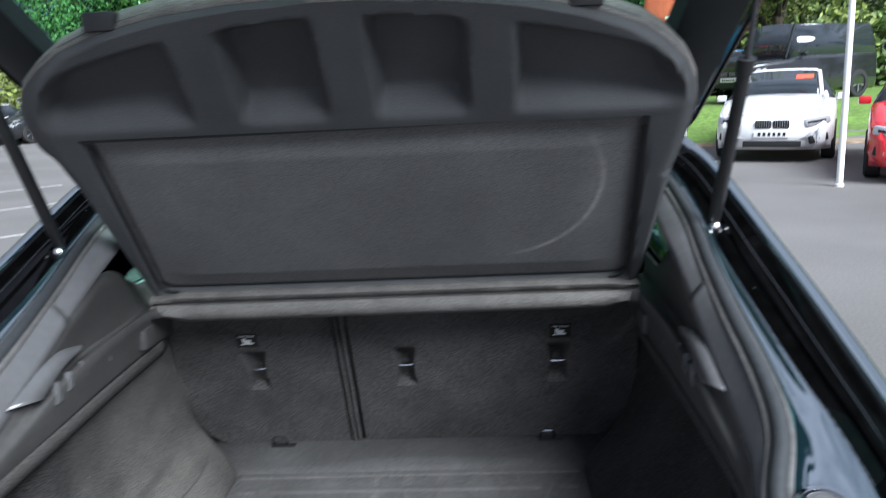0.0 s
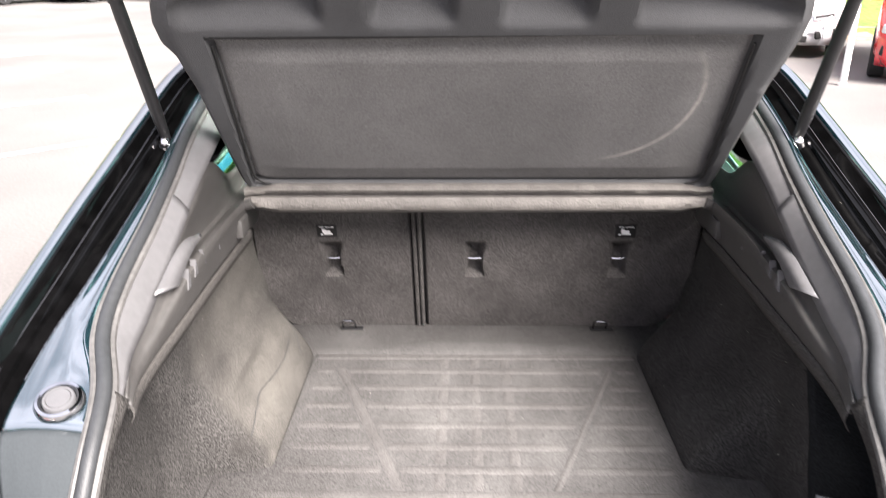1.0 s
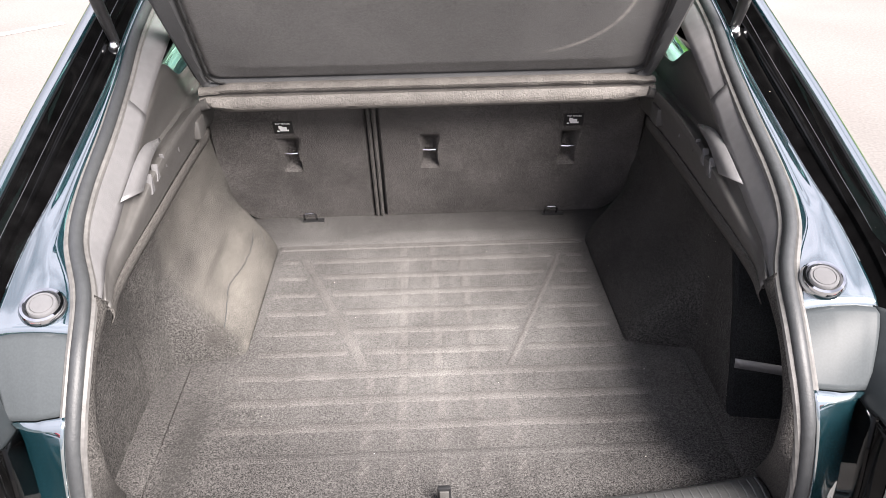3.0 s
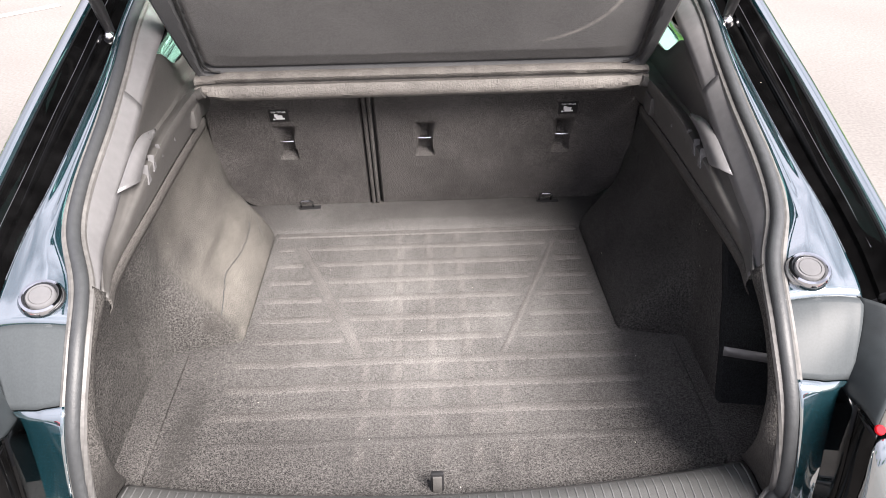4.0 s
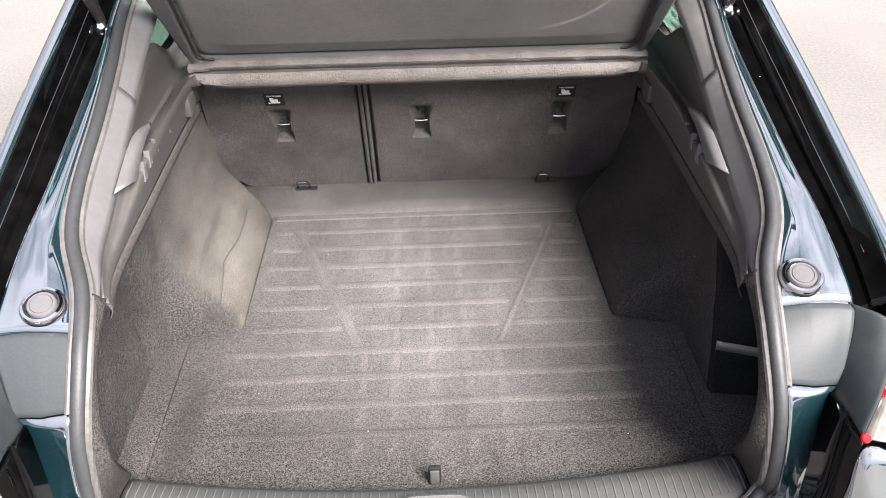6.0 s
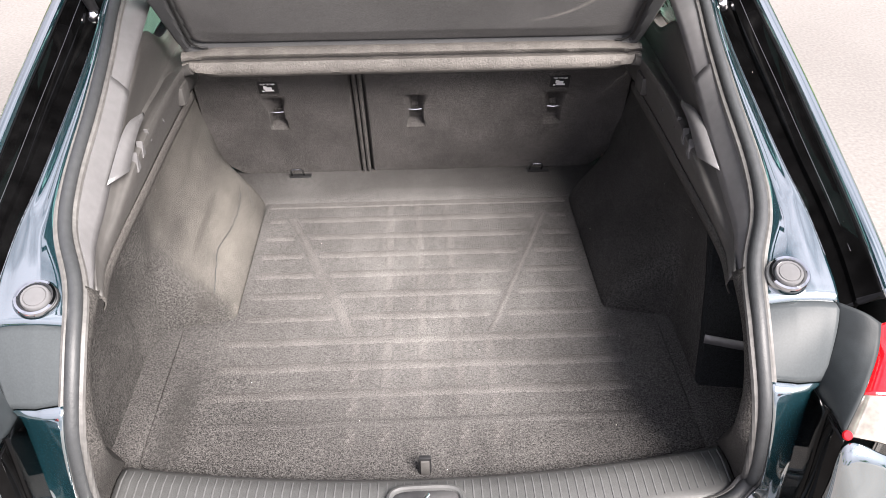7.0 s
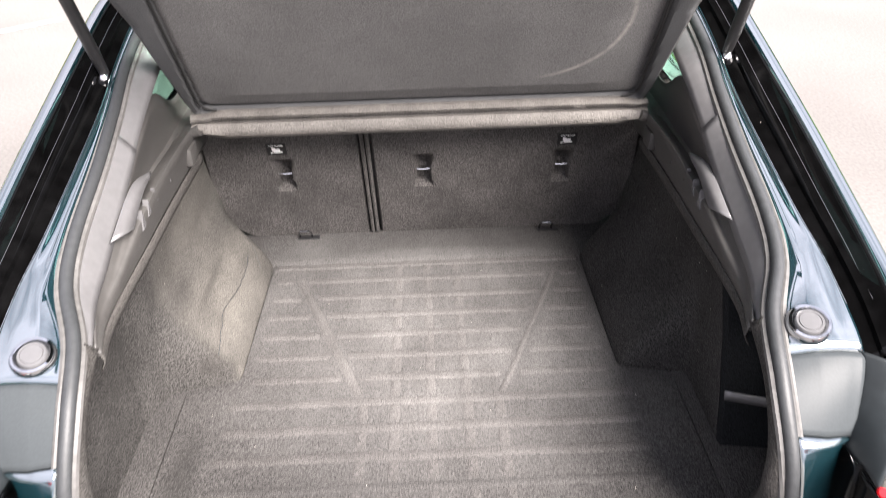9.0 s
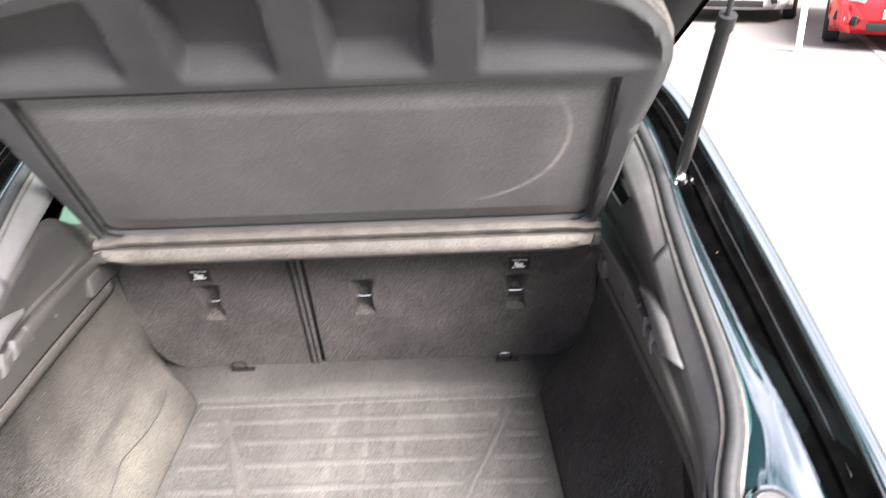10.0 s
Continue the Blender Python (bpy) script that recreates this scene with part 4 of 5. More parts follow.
for s in (1, -1):
    box("trim_clip", gate(s * .585, .17, -.05), (.018, .014, .010), M["black_plastic"], tailgate, "small trim clip", 0.002)
    base, top, end = Vector((s * .662, .668, 1.262)), Vector((s * .660, .52, 1.566)), Vector((s * .652, .425, 1.762))
    strut = tube("gas_strut", [base + (top - base) * k / 6 for k in range(7)], [.010, .0125, .0125, .0125, .0125, .0125, .0115], M["black_plastic"], car, "black gas strut that holds the tailgate", 14)
    tube("strut_rod", [top, (top + end) / 2, end], .0048, M["steel"], strut, "dark steel rod", 10)
    tube("strut_collar", [top - (top - base).normalized() * .02, top + (top - base).normalized() * .006], .0148, M["black_plastic"], strut, "", 14)
    v = lathe("ball_joint", [(0, -.012), (.008, -.010), (.0125, -.003), (.0125, .003), (.008, .010), (0, .012)], M["chrome"], strut, "bright ball joint", 16, Matrix.Translation(base + Vector((0, -.006, -.010))))
    box("strut_bracket", (s * .668, .68, 1.248), (.022, .045, .020), M["gutter"], strut, "painted strut bracket", 0.003)

# ---- rest of the body: roof, bonnet, sides and wheels ----
def body_section(y):
    """Half cross-section of the shell from roof centre to sill."""
    zr = table(y, [(.93, 1.415), (1.3, 1.45), (2.0, 1.46), (2.5, 1.41), (3.1, 1.02), (3.9, .86), (4.25, .70), (4.35, .55)])
    wr = table(y, [(.93, .60), (1.3, .60), (2.5, .58), (3.1, .66), (4.0, .62), (4.35, .50)])
    zb = min(zr - .02, table(y, [(.93, .95), (1.3, .88), (3.1, .88), (4.0, .80), (4.35, .50)]))
    wb = table(y, [(.93, .875), (2.0, .905), (3.6, .90), (4.1, .84), (4.35, .66)])
    return [(0, zr), (wr * .6, zr - .008), (wr * .9, zr - .03), (wr, zr - .06), (wb - .05, zb + .015), (wb - .01, zb - .04), (wb + .01, (zb + .45) / 2), (wb, .45), (wb - .03, .26)]


stations = [.93, 1.1, 1.3, 1.7, 2.1, 2.5, 2.7, 2.9, 3.1, 3.3, 3.6, 3.9, 4.1, 4.25, 4.35]
for nm, lo, hi, mt, lb in (("roof", 0, 3, "paint", "glossy teal roof and bonnet"), ("side_glass", 3, 4, "tint_glass", "green tinted side windows"), ("side_panel", 4, 8, "paint", "glossy teal side panel")):
    for s in ((1, -1) if lo else (1,)):
        rows = []
        for y in (stations[:9] if nm == "side_glass" else stations):
            sec = body_section(y)[lo:hi + 1]
            r = [Vector((s * x, y, z)) for x, z in sec]
            if not lo:
                r = [Vector((-p.x, p.y, p.z)) for p in reversed(r[1:])] + r
            rows.append(r)
        v, f = sheet(rows)
        link(nm, v, f, M[mt], car, lb, solid=0.004)
for s in (1, -1):
    v, f = sheet([[Vector((s * x, y, z)) for x, z in body_section(y)[3:5]] for y in stations[8:]])
    link("wing", v, f, M["paint"], car, "glossy teal front wing", solid=0.004)
loft("nose", [[(-.66, 4.35, .53), (0, 4.42, .53), (.66, 4.35, .53)], [(-.64, 4.36, .40), (0, 4.46, .38), (.64, 4.36, .40)], [(-.60, 4.32, .24), (0, 4.40, .22), (.60, 4.32, .24)]], M["paint"], car, "glossy teal front bumper", n=16, cross=6)


def wheel(parent, x, y, r=.33, w=.21, out=1):
    """Tyre with a spoked alloy rim; out: the side that faces outward."""
    m = Matrix.Translation((x, y, r)) @ Matrix.Rotation(radians(90) * out, 4, "Y")
    ty = lathe("wheel", [(r * .66, -w / 2), (r * .92, -w / 2), (r, -w * .36), (r, w * .36), (r * .92, w / 2), (r * .66, w / 2), (r * .64, 0), (r * .66, -w / 2)], M["tyre"], parent, "black tyre on an alloy rim", 32, m)
    lathe("rim", [(r * .66, w * .42), (r * .60, w * .46), (r * .58, w * .30), (r * .15, w * .20), (0, w * .22)], M["black_plastic"], ty, "dark rim well", 32)
    for k in range(5):
        a = 2 * math.pi * k / 5
        box("spoke", (r * .36, 0, w * .36), (r * .46, r * .13, w * .10), M["rim"], ty, "", 0.006, Matrix.Rotation(a, 4, "Z"))
    lathe("hub", [(r * .14, w * .28), (r * .13, w * .42), (0, w * .44)], M["rim"], ty, "", 16)
    return ty


for s in (1, -1):
    wheel(car, s * .80, .78, out=s)
    wheel(car, s * .80, 3.55, out=s)
v, f = sheet([[Vector((x, y, .24)) for x in (-.82, .82)] for y in (-.15, 4.2)])
link("underbody", v, f, M["black_plastic"], car, "black underbody", solid=0.02)

# ---- boot floor panel ----
boot_floor = thing("boot_floor_panel", "grey carpeted boot floor panel, worn and dusty, lying in the boot", "floor panel")


def outline_x(y):
    return table(y, [(-.05, .30), (-.03, .38), (-.012, .47), (.012, .5495), (.03, .5525), (.375, .5525), (.398, .475), (.43, .4375), (.905, .4325)])


rows = []
for j in range(71):
    y = -.045 + (.905 + .045) * j / 70
    hx = outline_x(y) if y > -.044 else .05
    r = [Vector((hx * (-1 + 2 * i / 70), y, .604 + .0010 * noise.noise((hx * i / 9, y * 6, 2)))) for i in range(71)]
    rows.append([r[0] - Vector((0, 0, .008))] + r + [r[-1] - Vector((0, 0, .008))])
rows = [[p - Vector((0, 0, .008)) for p in rows[0]]] + rows + [[p - Vector((0, 0, .008)) for p in rows[-1]]]
v, f = sheet(rows)
panel = link("carpet", v, f, M["carpet"], boot_floor, "grey needle-felt carpet, dusty and worn, with a pool of light in its colour")
ridge_me = {}


def ridge(x0, y0, x1, y1, w=.036, h=.0005, worn="carpet_worn_lit"):
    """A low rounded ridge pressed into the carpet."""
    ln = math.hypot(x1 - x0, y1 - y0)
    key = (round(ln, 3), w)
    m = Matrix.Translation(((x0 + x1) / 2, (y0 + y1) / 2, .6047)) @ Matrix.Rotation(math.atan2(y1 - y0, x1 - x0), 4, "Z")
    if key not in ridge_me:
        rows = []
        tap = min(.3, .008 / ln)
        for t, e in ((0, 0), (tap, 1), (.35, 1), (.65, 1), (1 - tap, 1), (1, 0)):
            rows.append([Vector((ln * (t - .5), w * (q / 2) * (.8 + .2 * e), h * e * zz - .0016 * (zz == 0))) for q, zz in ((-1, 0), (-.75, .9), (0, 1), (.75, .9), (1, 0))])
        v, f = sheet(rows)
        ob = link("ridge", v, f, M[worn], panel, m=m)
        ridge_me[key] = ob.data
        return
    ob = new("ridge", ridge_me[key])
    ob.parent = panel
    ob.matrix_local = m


# rows every 80 mm, three columns, and a wide V from the rear corners to the middle
def vee(y):
    return .158 + (.352 - .158) * (y - .350) / (.830 - .350)


row_y = [.820 - .080 * k for k in range(10)]
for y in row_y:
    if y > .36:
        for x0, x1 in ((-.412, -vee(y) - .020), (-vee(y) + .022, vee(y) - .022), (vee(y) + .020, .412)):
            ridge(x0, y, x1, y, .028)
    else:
        ridge(-.450, y, .450, y, .028 if y > .15 else .024, .0003, "carpet_worn_lit" if y > .15 else "carpet")
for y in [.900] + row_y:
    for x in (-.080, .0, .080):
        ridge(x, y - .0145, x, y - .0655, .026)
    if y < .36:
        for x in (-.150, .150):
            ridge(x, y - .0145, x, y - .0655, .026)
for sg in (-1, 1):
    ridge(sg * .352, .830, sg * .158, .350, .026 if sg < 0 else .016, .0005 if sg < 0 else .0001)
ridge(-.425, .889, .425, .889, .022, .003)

# ---- parcel shelf, lifted ----
shelf = thing("parcel_shelf", "dark grey felt parcel shelf tilted up on its cords", "parcel shelf")
SA = radians(51.5)
SU, SN, SB = Vector((0, -math.cos(SA), math.sin(SA))), Vector((0, math.sin(SA), math.cos(SA))), Vector((0, .773, 1.134))


def on_shelf(x, s, n=0.0):
    return SB + Vector((x, 0, 0)) + SU * s + SN * n


def shelf_half(s):
    return table(s, [(-.04, .540), (.0, .546), (.17, .553), (.30, .557), (.36, .565), (.42, .571), (.47, .571), (.51, .561), (.55, .540), (.59, .503), (.62, .462), (.65, .39), (.675, .29), (.69, .18), (.697, .06)])


RIBS = ((-.278, -.197), (-.044, .034), (.192, .267))


def shelf_depth(x, s):
    """Depth of the underside behind its front plane."""
    hw = shelf_half(s)
    d = 0.0
    if s < .455:
        side = table(s, [(0, .512), (.437, .487)])
        inset = min(step(side + .004, side - .010, abs(x)), step(-.018, -.006, s), step(.443, .430, s))
        ca, cb = max(0, abs(x) - (side - .035)), max(0, .019 - s)
        if ca and cb:
            inset = min(inset, step(.040, .026, math.hypot(ca, cb)))
        d = .016 * inset - .010 * min(1, max(0, (side - abs(x)) / .10)) * min(1, max(0, (s + .016) / .06)) * min(1, max(0, (.437 - s) / .06)) * inset
        groove = min(step(side + .010, side + .002, abs(x)), step(-.024, -.016, s), step(.449, .440, s)) - inset
        d += .022 * max(0, groove)
    else:
        edge = min(1, max(0, (hw - abs(x) - .020) / .035)) * min(1, max(0, (.672 - .09 * (x / .5) ** 2 - s) / .03))
        on_rib = 0.0
        for a, b in RIBS:
            spread = .10 * (s - .47)
            on_rib = max(on_rib, step(a - .016 - spread * .1, a + .004, x) * step(b + .016 + spread * .1, b - .004, x))
        d = .045 * step(.462, .512, s) * edge * (1 - on_rib)
    rim = step(.030, .0, hw - abs(x)) if s > .30 else step(.016, .0, hw - abs(x))
    return d + .016 * rim ** 2


NS, NX = 120, 150


def shelf_x(u, s):
    """Across the shelf: columns keep to the padded panel's sides."""
    hw = shelf_half(s)
    if u < 0:
        hw += .013 * step(.38, .43, s) * step(.62, .54, s)
    side = min(table(s, [(0, .512), (.437, .487), (.6, .478)]), hw * .9)
    a = abs(u)
    x = side * a / .88 if a <= .88 else side + (hw - side) * (a - .88) / .12
    return math.copysign(x, u)


front, back = [], []
for j in range(NS + 1):
    s = -.03 + .727 * j / NS
    top = step(.62, .697, s)
    us = [-1 + 2 * i / NX for i in range(NX + 1)]
    front.append([on_shelf(shelf_x(u, s), s, shelf_depth(shelf_x(u, s), s)) for u in us])
    back.append([on_shelf(shelf_x(u, s) * 1.004, s + .004 * top, .060) for u in us])
v, f = sheet(front)


def in_panel(q):
    c = [sum((v[i][k] for i in q)) / 4 for k in range(3)]
    sc = (c[1] - SB.y) * SU.y + (c[2] - SB.z) * SU.z
    side = table(sc, [(0, .512), (.437, .487)])
    ca, cb = max(0, abs(c[0]) - (side - .035)), max(0, .019 - sc)
    return -0.012 < sc < .437 and abs(c[0]) < side and math.hypot(ca, cb) < .036


board = link("shelf_underside", v, [q for q in f if not in_panel(q)], M["shelf"], shelf, "moulded dark grey underside with ribs")
link("padded_panel", v, [q for q in f if in_panel(q)], M["shelf_fabric"], shelf, "woven padded panel with a pale curved scuff")
rim_f = [r[0] for r in front] + front[-1][1:-1] + [r[-1] for r in reversed(front)]
rim_b = [r[0] for r in back] + back[-1][1:-1] + [r[-1] for r in reversed(back)]
rim_m = [a * .5 + b * .5 + (a - Vector((0, .55, 1.35))).normalized() * .004 for a, b in zip(rim_f, rim_b)]
v, f = sheet([rim_f, rim_m, rim_b])
link("shelf_edge", v, f, M["shelf_rim"], shelf, "soft grey rolled edge", solid=0.002)
v, f = sheet([r[::6] for r in back])
link("shelf_top", v, f, M["shelf"], shelf, "dark grey felt upper face", solid=0.003)
pipe = [r[0] + SN * .012 for r in front[36:]] + [p + SN * .012 for p in front[-1][1:-1]] + [r[-1] + SN * .012 for r in reversed(front[36:])]
v, f = tube_data(pipe[::2], .0042, 6)
link("edge_piping", v, f, M["shelf"], shelf, "stitched piping round the edge")
seam = [on_shelf(x, .4465 + .003 * math.sin(x * 4), .003) for x in [-.487 + .0487 * k for k in range(21)]]
v, f = tube_data(seam, .0028, 6)
link("panel_seam", v, f, M["black"], shelf, "dark seam above the padded panel")
for sg in (1, -1):
    v, f = tube_data([on_shelf(sg * (table(q, [(0, .512), (.437, .487)]) + .002 - (.036 - math.sqrt(.036 ** 2 - max(0, .036 - q) ** 2))), q - .016, .006) for q in (0, .001, .003, .006, .010, .016, .024, .036, .08, .14, .2, .26, .32, .38, .437)], .0026, 6)
    link("side_seam", v, f, M["black"], shelf, "dark seam beside the padded panel")
# rolled hinge edge with its pivots
roll = []
for i in range(121):
    x = -.540 + 1.080 * i / 120
    e = 1 - .35 * step(.50, .54, abs(x))
    r = []
    for dy, dz in ((.012, -.008), (-.004, -.010), (-.013, -.017), (-.009, -.026), (.002, -.031), (.002, -.036), (-.014, -.034), (-.022, -.046), (-.021, -.060), (-.008, -.073), (.016, -.076), (.030, -.040), (.022, -.010)):
        pinch = step(.455, .53, abs(x))
        wob = .005 * pinch * noise.noise((x * 40, dz * 60, 4)) + .0004 * noise.noise((x * 14, dz * 30, 9))
        r.append(Vector((x, .780 + dy * e + wob, 1.132 - .034 + (dz + .034) * (1 - .30 * pinch) + wob)))
    roll.append(r)
v, f = sheet(roll, True)
f += [tuple(range(13)), tuple(range(len(v) - 13, len(v)))]
link("hinge_edge", v, f, M["shelf_rim"], shelf, "rounded felt hinge edge worn pale")
for s in (1, -1):
    tube("pivot", [(s * .52, .765, 1.085), (s * .56, .770, 1.070), (s * .575, .772, 1.068)], [.014, .010, .007], M["trim_dark"], shelf, "plastic pivot pin", 10)
    box("cord_hook", on_shelf(s * .372, .664, .030), (.052, .026, .030), M["black_plastic"], shelf, "black plastic cord hook", 0.006)
# ---- surroundings ----
def car_like(name, label, at, paint, length=4.3, width=1.78, height=1.43, kind="hatch", group=""):
    """A parked car, its nose towards local -y."""
    c = thing(name, label, "car", group, at)
    hl, hw = length / 2, width / 2
    k = height / 1.43
    if kind == "boxy":
        st = [(-hl, .62, .55), (-hl + .03, 1.05, .62), (-hl + 1.15, 1.12, .62), (-hl + 1.25, 1.15, .62), (-hl + 1.55, height, .60), (hl - .15, height, .60), (hl - .02, height - .1, .60), (hl, .62, .55)]
        belt = 1.18
    else:
        st = [(-hl, .42, .34), (-hl + .10, .66, .46), (-hl + .35, .80, .58), (-hl + 1.15, .98 * k, .64), (-hl + 1.30, 1.02 * k, .63), (-hl + 2.05, 1.40 * k, .56), (-hl + 2.5, 1.43 * k, .56), (hl - .75, 1.36 * k, .54), (hl - .15, 1.02 * k, .56), (hl - .02, .75, .52), (hl, .42, .46)]
        belt = .93 * k
    secs = {"shell": [], "roof": [], "win": []}
    for y, zr, wr in st:
        nose = min(1, (y + hl) / .45) if y < 0 else min(1, (hl - y) / .3 + .45)
        w = hw * (.72 + .28 * math.sqrt(max(0.0, nose)))
        zb = min(zr - .02, belt)
        wr = min(wr * hw / .89, w - .02)
        secs["shell"].append([Vector((x, y, z)) for x, z in ((w - .06, .22), (w, .36), (w + .005, .55), (w - .008, zb - .10), (w - .04, zb))])
        secs["win"].append([Vector((x, y, z)) for x, z in ((w - .04, zb), (wr + .02, zr - .05))])
        secs["roof"].append([Vector((x, y, z)) for x, z in ((wr + .02, zr - .05), (wr * .92, zr - .012), (wr * .5, zr), (0, zr + .006))])
    a, b = (4, 5) if kind != "boxy" else (3, 4)      # windscreen foot and top
    c0, c1 = (7, 8) if kind != "boxy" else (5, 6)    # rear window
    end = len(st)
    for s in (1, -1):
        fl = lambda rows: [[Vector((s * p.x, p.y, p.z)) for p in r] for r in rows]
        link("side_panel", *sheet(fl(secs["shell"])), M[paint], c, solid=0.004)
        link("side_window", *sheet(fl(secs["win"][a:c1 + 1])), M["car_glass"], c, "dark side windows", solid=0.003)
        link("wing_top", *sheet(fl(secs["win"][:a + 1])), M[paint], c, solid=0.004)
        link("tail_top", *sheet(fl(secs["win"][c1:])), M[paint], c, solid=0.004)
        for y in (-hl + .80, hl - .80):
            wheel(c, s * (hw - .09), y, .32 if kind != "boxy" else .38, .20, s)
        box("door_mirror", (s * (hw + .07), -hl + 1.55, belt + .03), (.16, .10, .11), M[paint], c, "", 0.03)
    def whole(rows):
        return [r + [Vector((-p.x, p.y, p.z)) for p in reversed(r[:-1])] for r in rows]
    link("bonnet", *sheet(whole(secs["roof"][:a + 1])), M[paint], c, solid=0.004)
    link("windscreen", *sheet(whole(secs["roof"][a:b + 1])), M["car_glass"], c, "dark reflective windscreen", solid=0.004)
    link("roof_panel", *sheet(whole(secs["roof"][b:c0 + 1])), M[paint], c, solid=0.004)
    link("rear_window", *sheet(whole(secs["roof"][c0:c1 + 1])), M["car_glass"], c, "dark rear window", solid=0.004)
    link("tail_panel", *sheet(whole(secs["roof"][c1:])), M[paint], c, solid=0.004)
    for s in (1, -1):
        tube("screen_pillar", [Vector((s * (secs["roof"][a][0].x + .0), secs["roof"][a][0].y, secs["roof"][a][0].z + .03)), Vector((s * secs["roof"][b][0].x, secs["roof"][b][0].y, secs["roof"][b][0].z + .02))], .035, M[paint], c, "", 8)
    # front: bumper skin, grille, lamps, plate
    lift = 0.0 if kind != "boxy" else .18
    rows = [[Vector((hw * x, -hl + .34 * abs(x) ** 3 + d, z + lift)) for x in [-.94 + .094 * i for i in range(21)]] for z, d in ((.20, .08), (.28, .0), (.42, -.04), (.56, -.03), (.66, .0), (.72, .06), (.755, .16))]
    link("front_bumper", *sheet(rows), M[paint], c, "bumper in body colour", solid=0.004)
    box("lower_grille", (0, -hl - .028, .30 + lift), (hw * .95, .04, .095), M["black"], c, "black lower grille", 0.012)
    for s in (1, -1):
        g = box("grille", (s * .130, -hl - .025, .605 + lift), (.235, .05, .125), M["black"], c, "black slatted grille with a bright frame", 0.024)
        for q in range(6):
            box("grille_slat", (s * .130 - .085 + .034 * q, -hl - .052, .605 + lift), (.007, .008, .098), M["rim"], g, "", 0.001)
        box("headlamp", (0, 0, 0), (.38, .10, .115), M["lamp_glass"], c, "clear glass headlamp", 0.03, Matrix.Translation((s * hw * .71, -hl + .115, .645 + lift)) @ Matrix.Rotation(radians(s * 30), 4, "Z") @ Matrix.Rotation(radians(-s * 7), 4, "Y"))
        box("lamp_unit", (0, 0, 0), (.30, .04, .055), M["black"], c, "dark lamp inside", 0.02, Matrix.Translation((s * hw * .70, -hl + .072, .642 + lift)) @ Matrix.Rotation(radians(s * 30), 4, "Z") @ Matrix.Rotation(radians(-s * 7), 4, "Y"))
        box("fog_recess", (0, 0, 0), (.30, .06, .125), M["black"], c, "black fog lamp recess", 0.025, Matrix.Translation((s * hw * .74, -hl + .075, .385 + lift)) @ Matrix.Rotation(radians(s * 30), 4, "Z") @ Matrix.Rotation(radians(-s * 12), 4, "Y"))
        lathe("fog_lamp", [(0, .012), (.035, .008), (.042, 0), (.042, -.02)], M["lamp_glass"], c, "round fog lamp", 16, Matrix.Translation((s * hw * .72, -hl + .028, .385 + lift)) @ Matrix.Rotation(radians(90), 4, "X"))
    pl = box("number_plate", (0, -hl - .050, .455 + lift), (.52, .012, .105), M["white_paint"], c, "white plate with dark bars", 0.004)
    for q in range(6):
        box("plate_bar", (-.18 + .072 * q, -hl - .058, .455 + lift), (.040, .004, .055), M["black"], pl, "", 0.0)
    return c


def stand(x, y, yaw, z=0.0):
    return Matrix.Translation((x, y, z)) @ Matrix.Rotation(radians(yaw), 4, "Z")


car_like("parked_car", "white hatchback parked nose-out on the tarmac", stand(5.75, 13.2, -25), "white_paint", 4.32, 1.77, 1.42)
box("price_card", (0, 0, 0), (.26, .01, .12), M["flag_red"], None, "", 0.0, stand(5.62, 12.0, -25, 1.30) @ Matrix.Rotation(radians(-60), 4, "X"))
tagged(bpy.data.objects["price_card"], "red price card behind the windscreen", "sign")
car_like("parked_car", "bright red hatchback parked beside a white pole", stand(6.75, 10.15, -28), "red_paint", 4.1, 1.75, 1.45)
car_like("off_road_car", "tall boxy black off-road car on the grass bank", stand(8.9, 20.6, -62, .5), "dark_paint", 4.6, 1.85, 2.0, "boxy")
car_like("parked_car", "silver hatchback parked beyond the flags", stand(3.6, 24.0, 70, .55), "silver_paint", 4.3, 1.78, 1.5)
car_like("parked_car", "blue hatchback parked beyond the flags", stand(9.3, 26.0, 75, .55), "blue_paint", 4.2, 1.75, 1.48)
random.seed(5)
far_paints = ["white_paint", "silver_paint", "silver_paint", "dark_paint", "white_paint", "blue_paint", "silver_paint", "white_paint", "dark_paint", "red_paint", "silver_paint", "white_paint"]
words = {"white_paint": "white", "silver_paint": "silver", "dark_paint": "black", "blue_paint": "blue", "red_paint": "red"}
for k, p in enumerate(far_paints):
    car_like("far_car", words[p] + " hatchback in the far row of parked cars", stand(-8.0 - 2.5 * k, 30.0 - 1.1 * k, -30 + random.uniform(-4, 4)), p, 4.3, 1.78, 1.45, group="far row of cars")
car_like("parked_car", "black hatchback with silver wheels near a white post", stand(-12.6, 15.2, 62), "dark_paint", 4.3, 1.8, 1.45)


def post(name, label, cat, x, y, h, r=.035, z=0.0):
    p = thing(name, label, cat, "white posts", stand(x, y, 0, z))
    tube("shaft", [(0, 0, 0), (0, 0, h * .5), (0, 0, h)], [r, r * .9, r * .75], M["pole"], p, "", 12)
    if h > 5.45:
        lathe("collar", [(r * .9, .04), (r * 1.3, .03), (r * 1.35, .0)], M["pole"], p, "", 14)
    lathe("finial", [(r * .75, h), (r * 1.2, h + .03), (r * .8, h + .07), (0, h + .08)], M["pole"], p, "", 12)
    return p


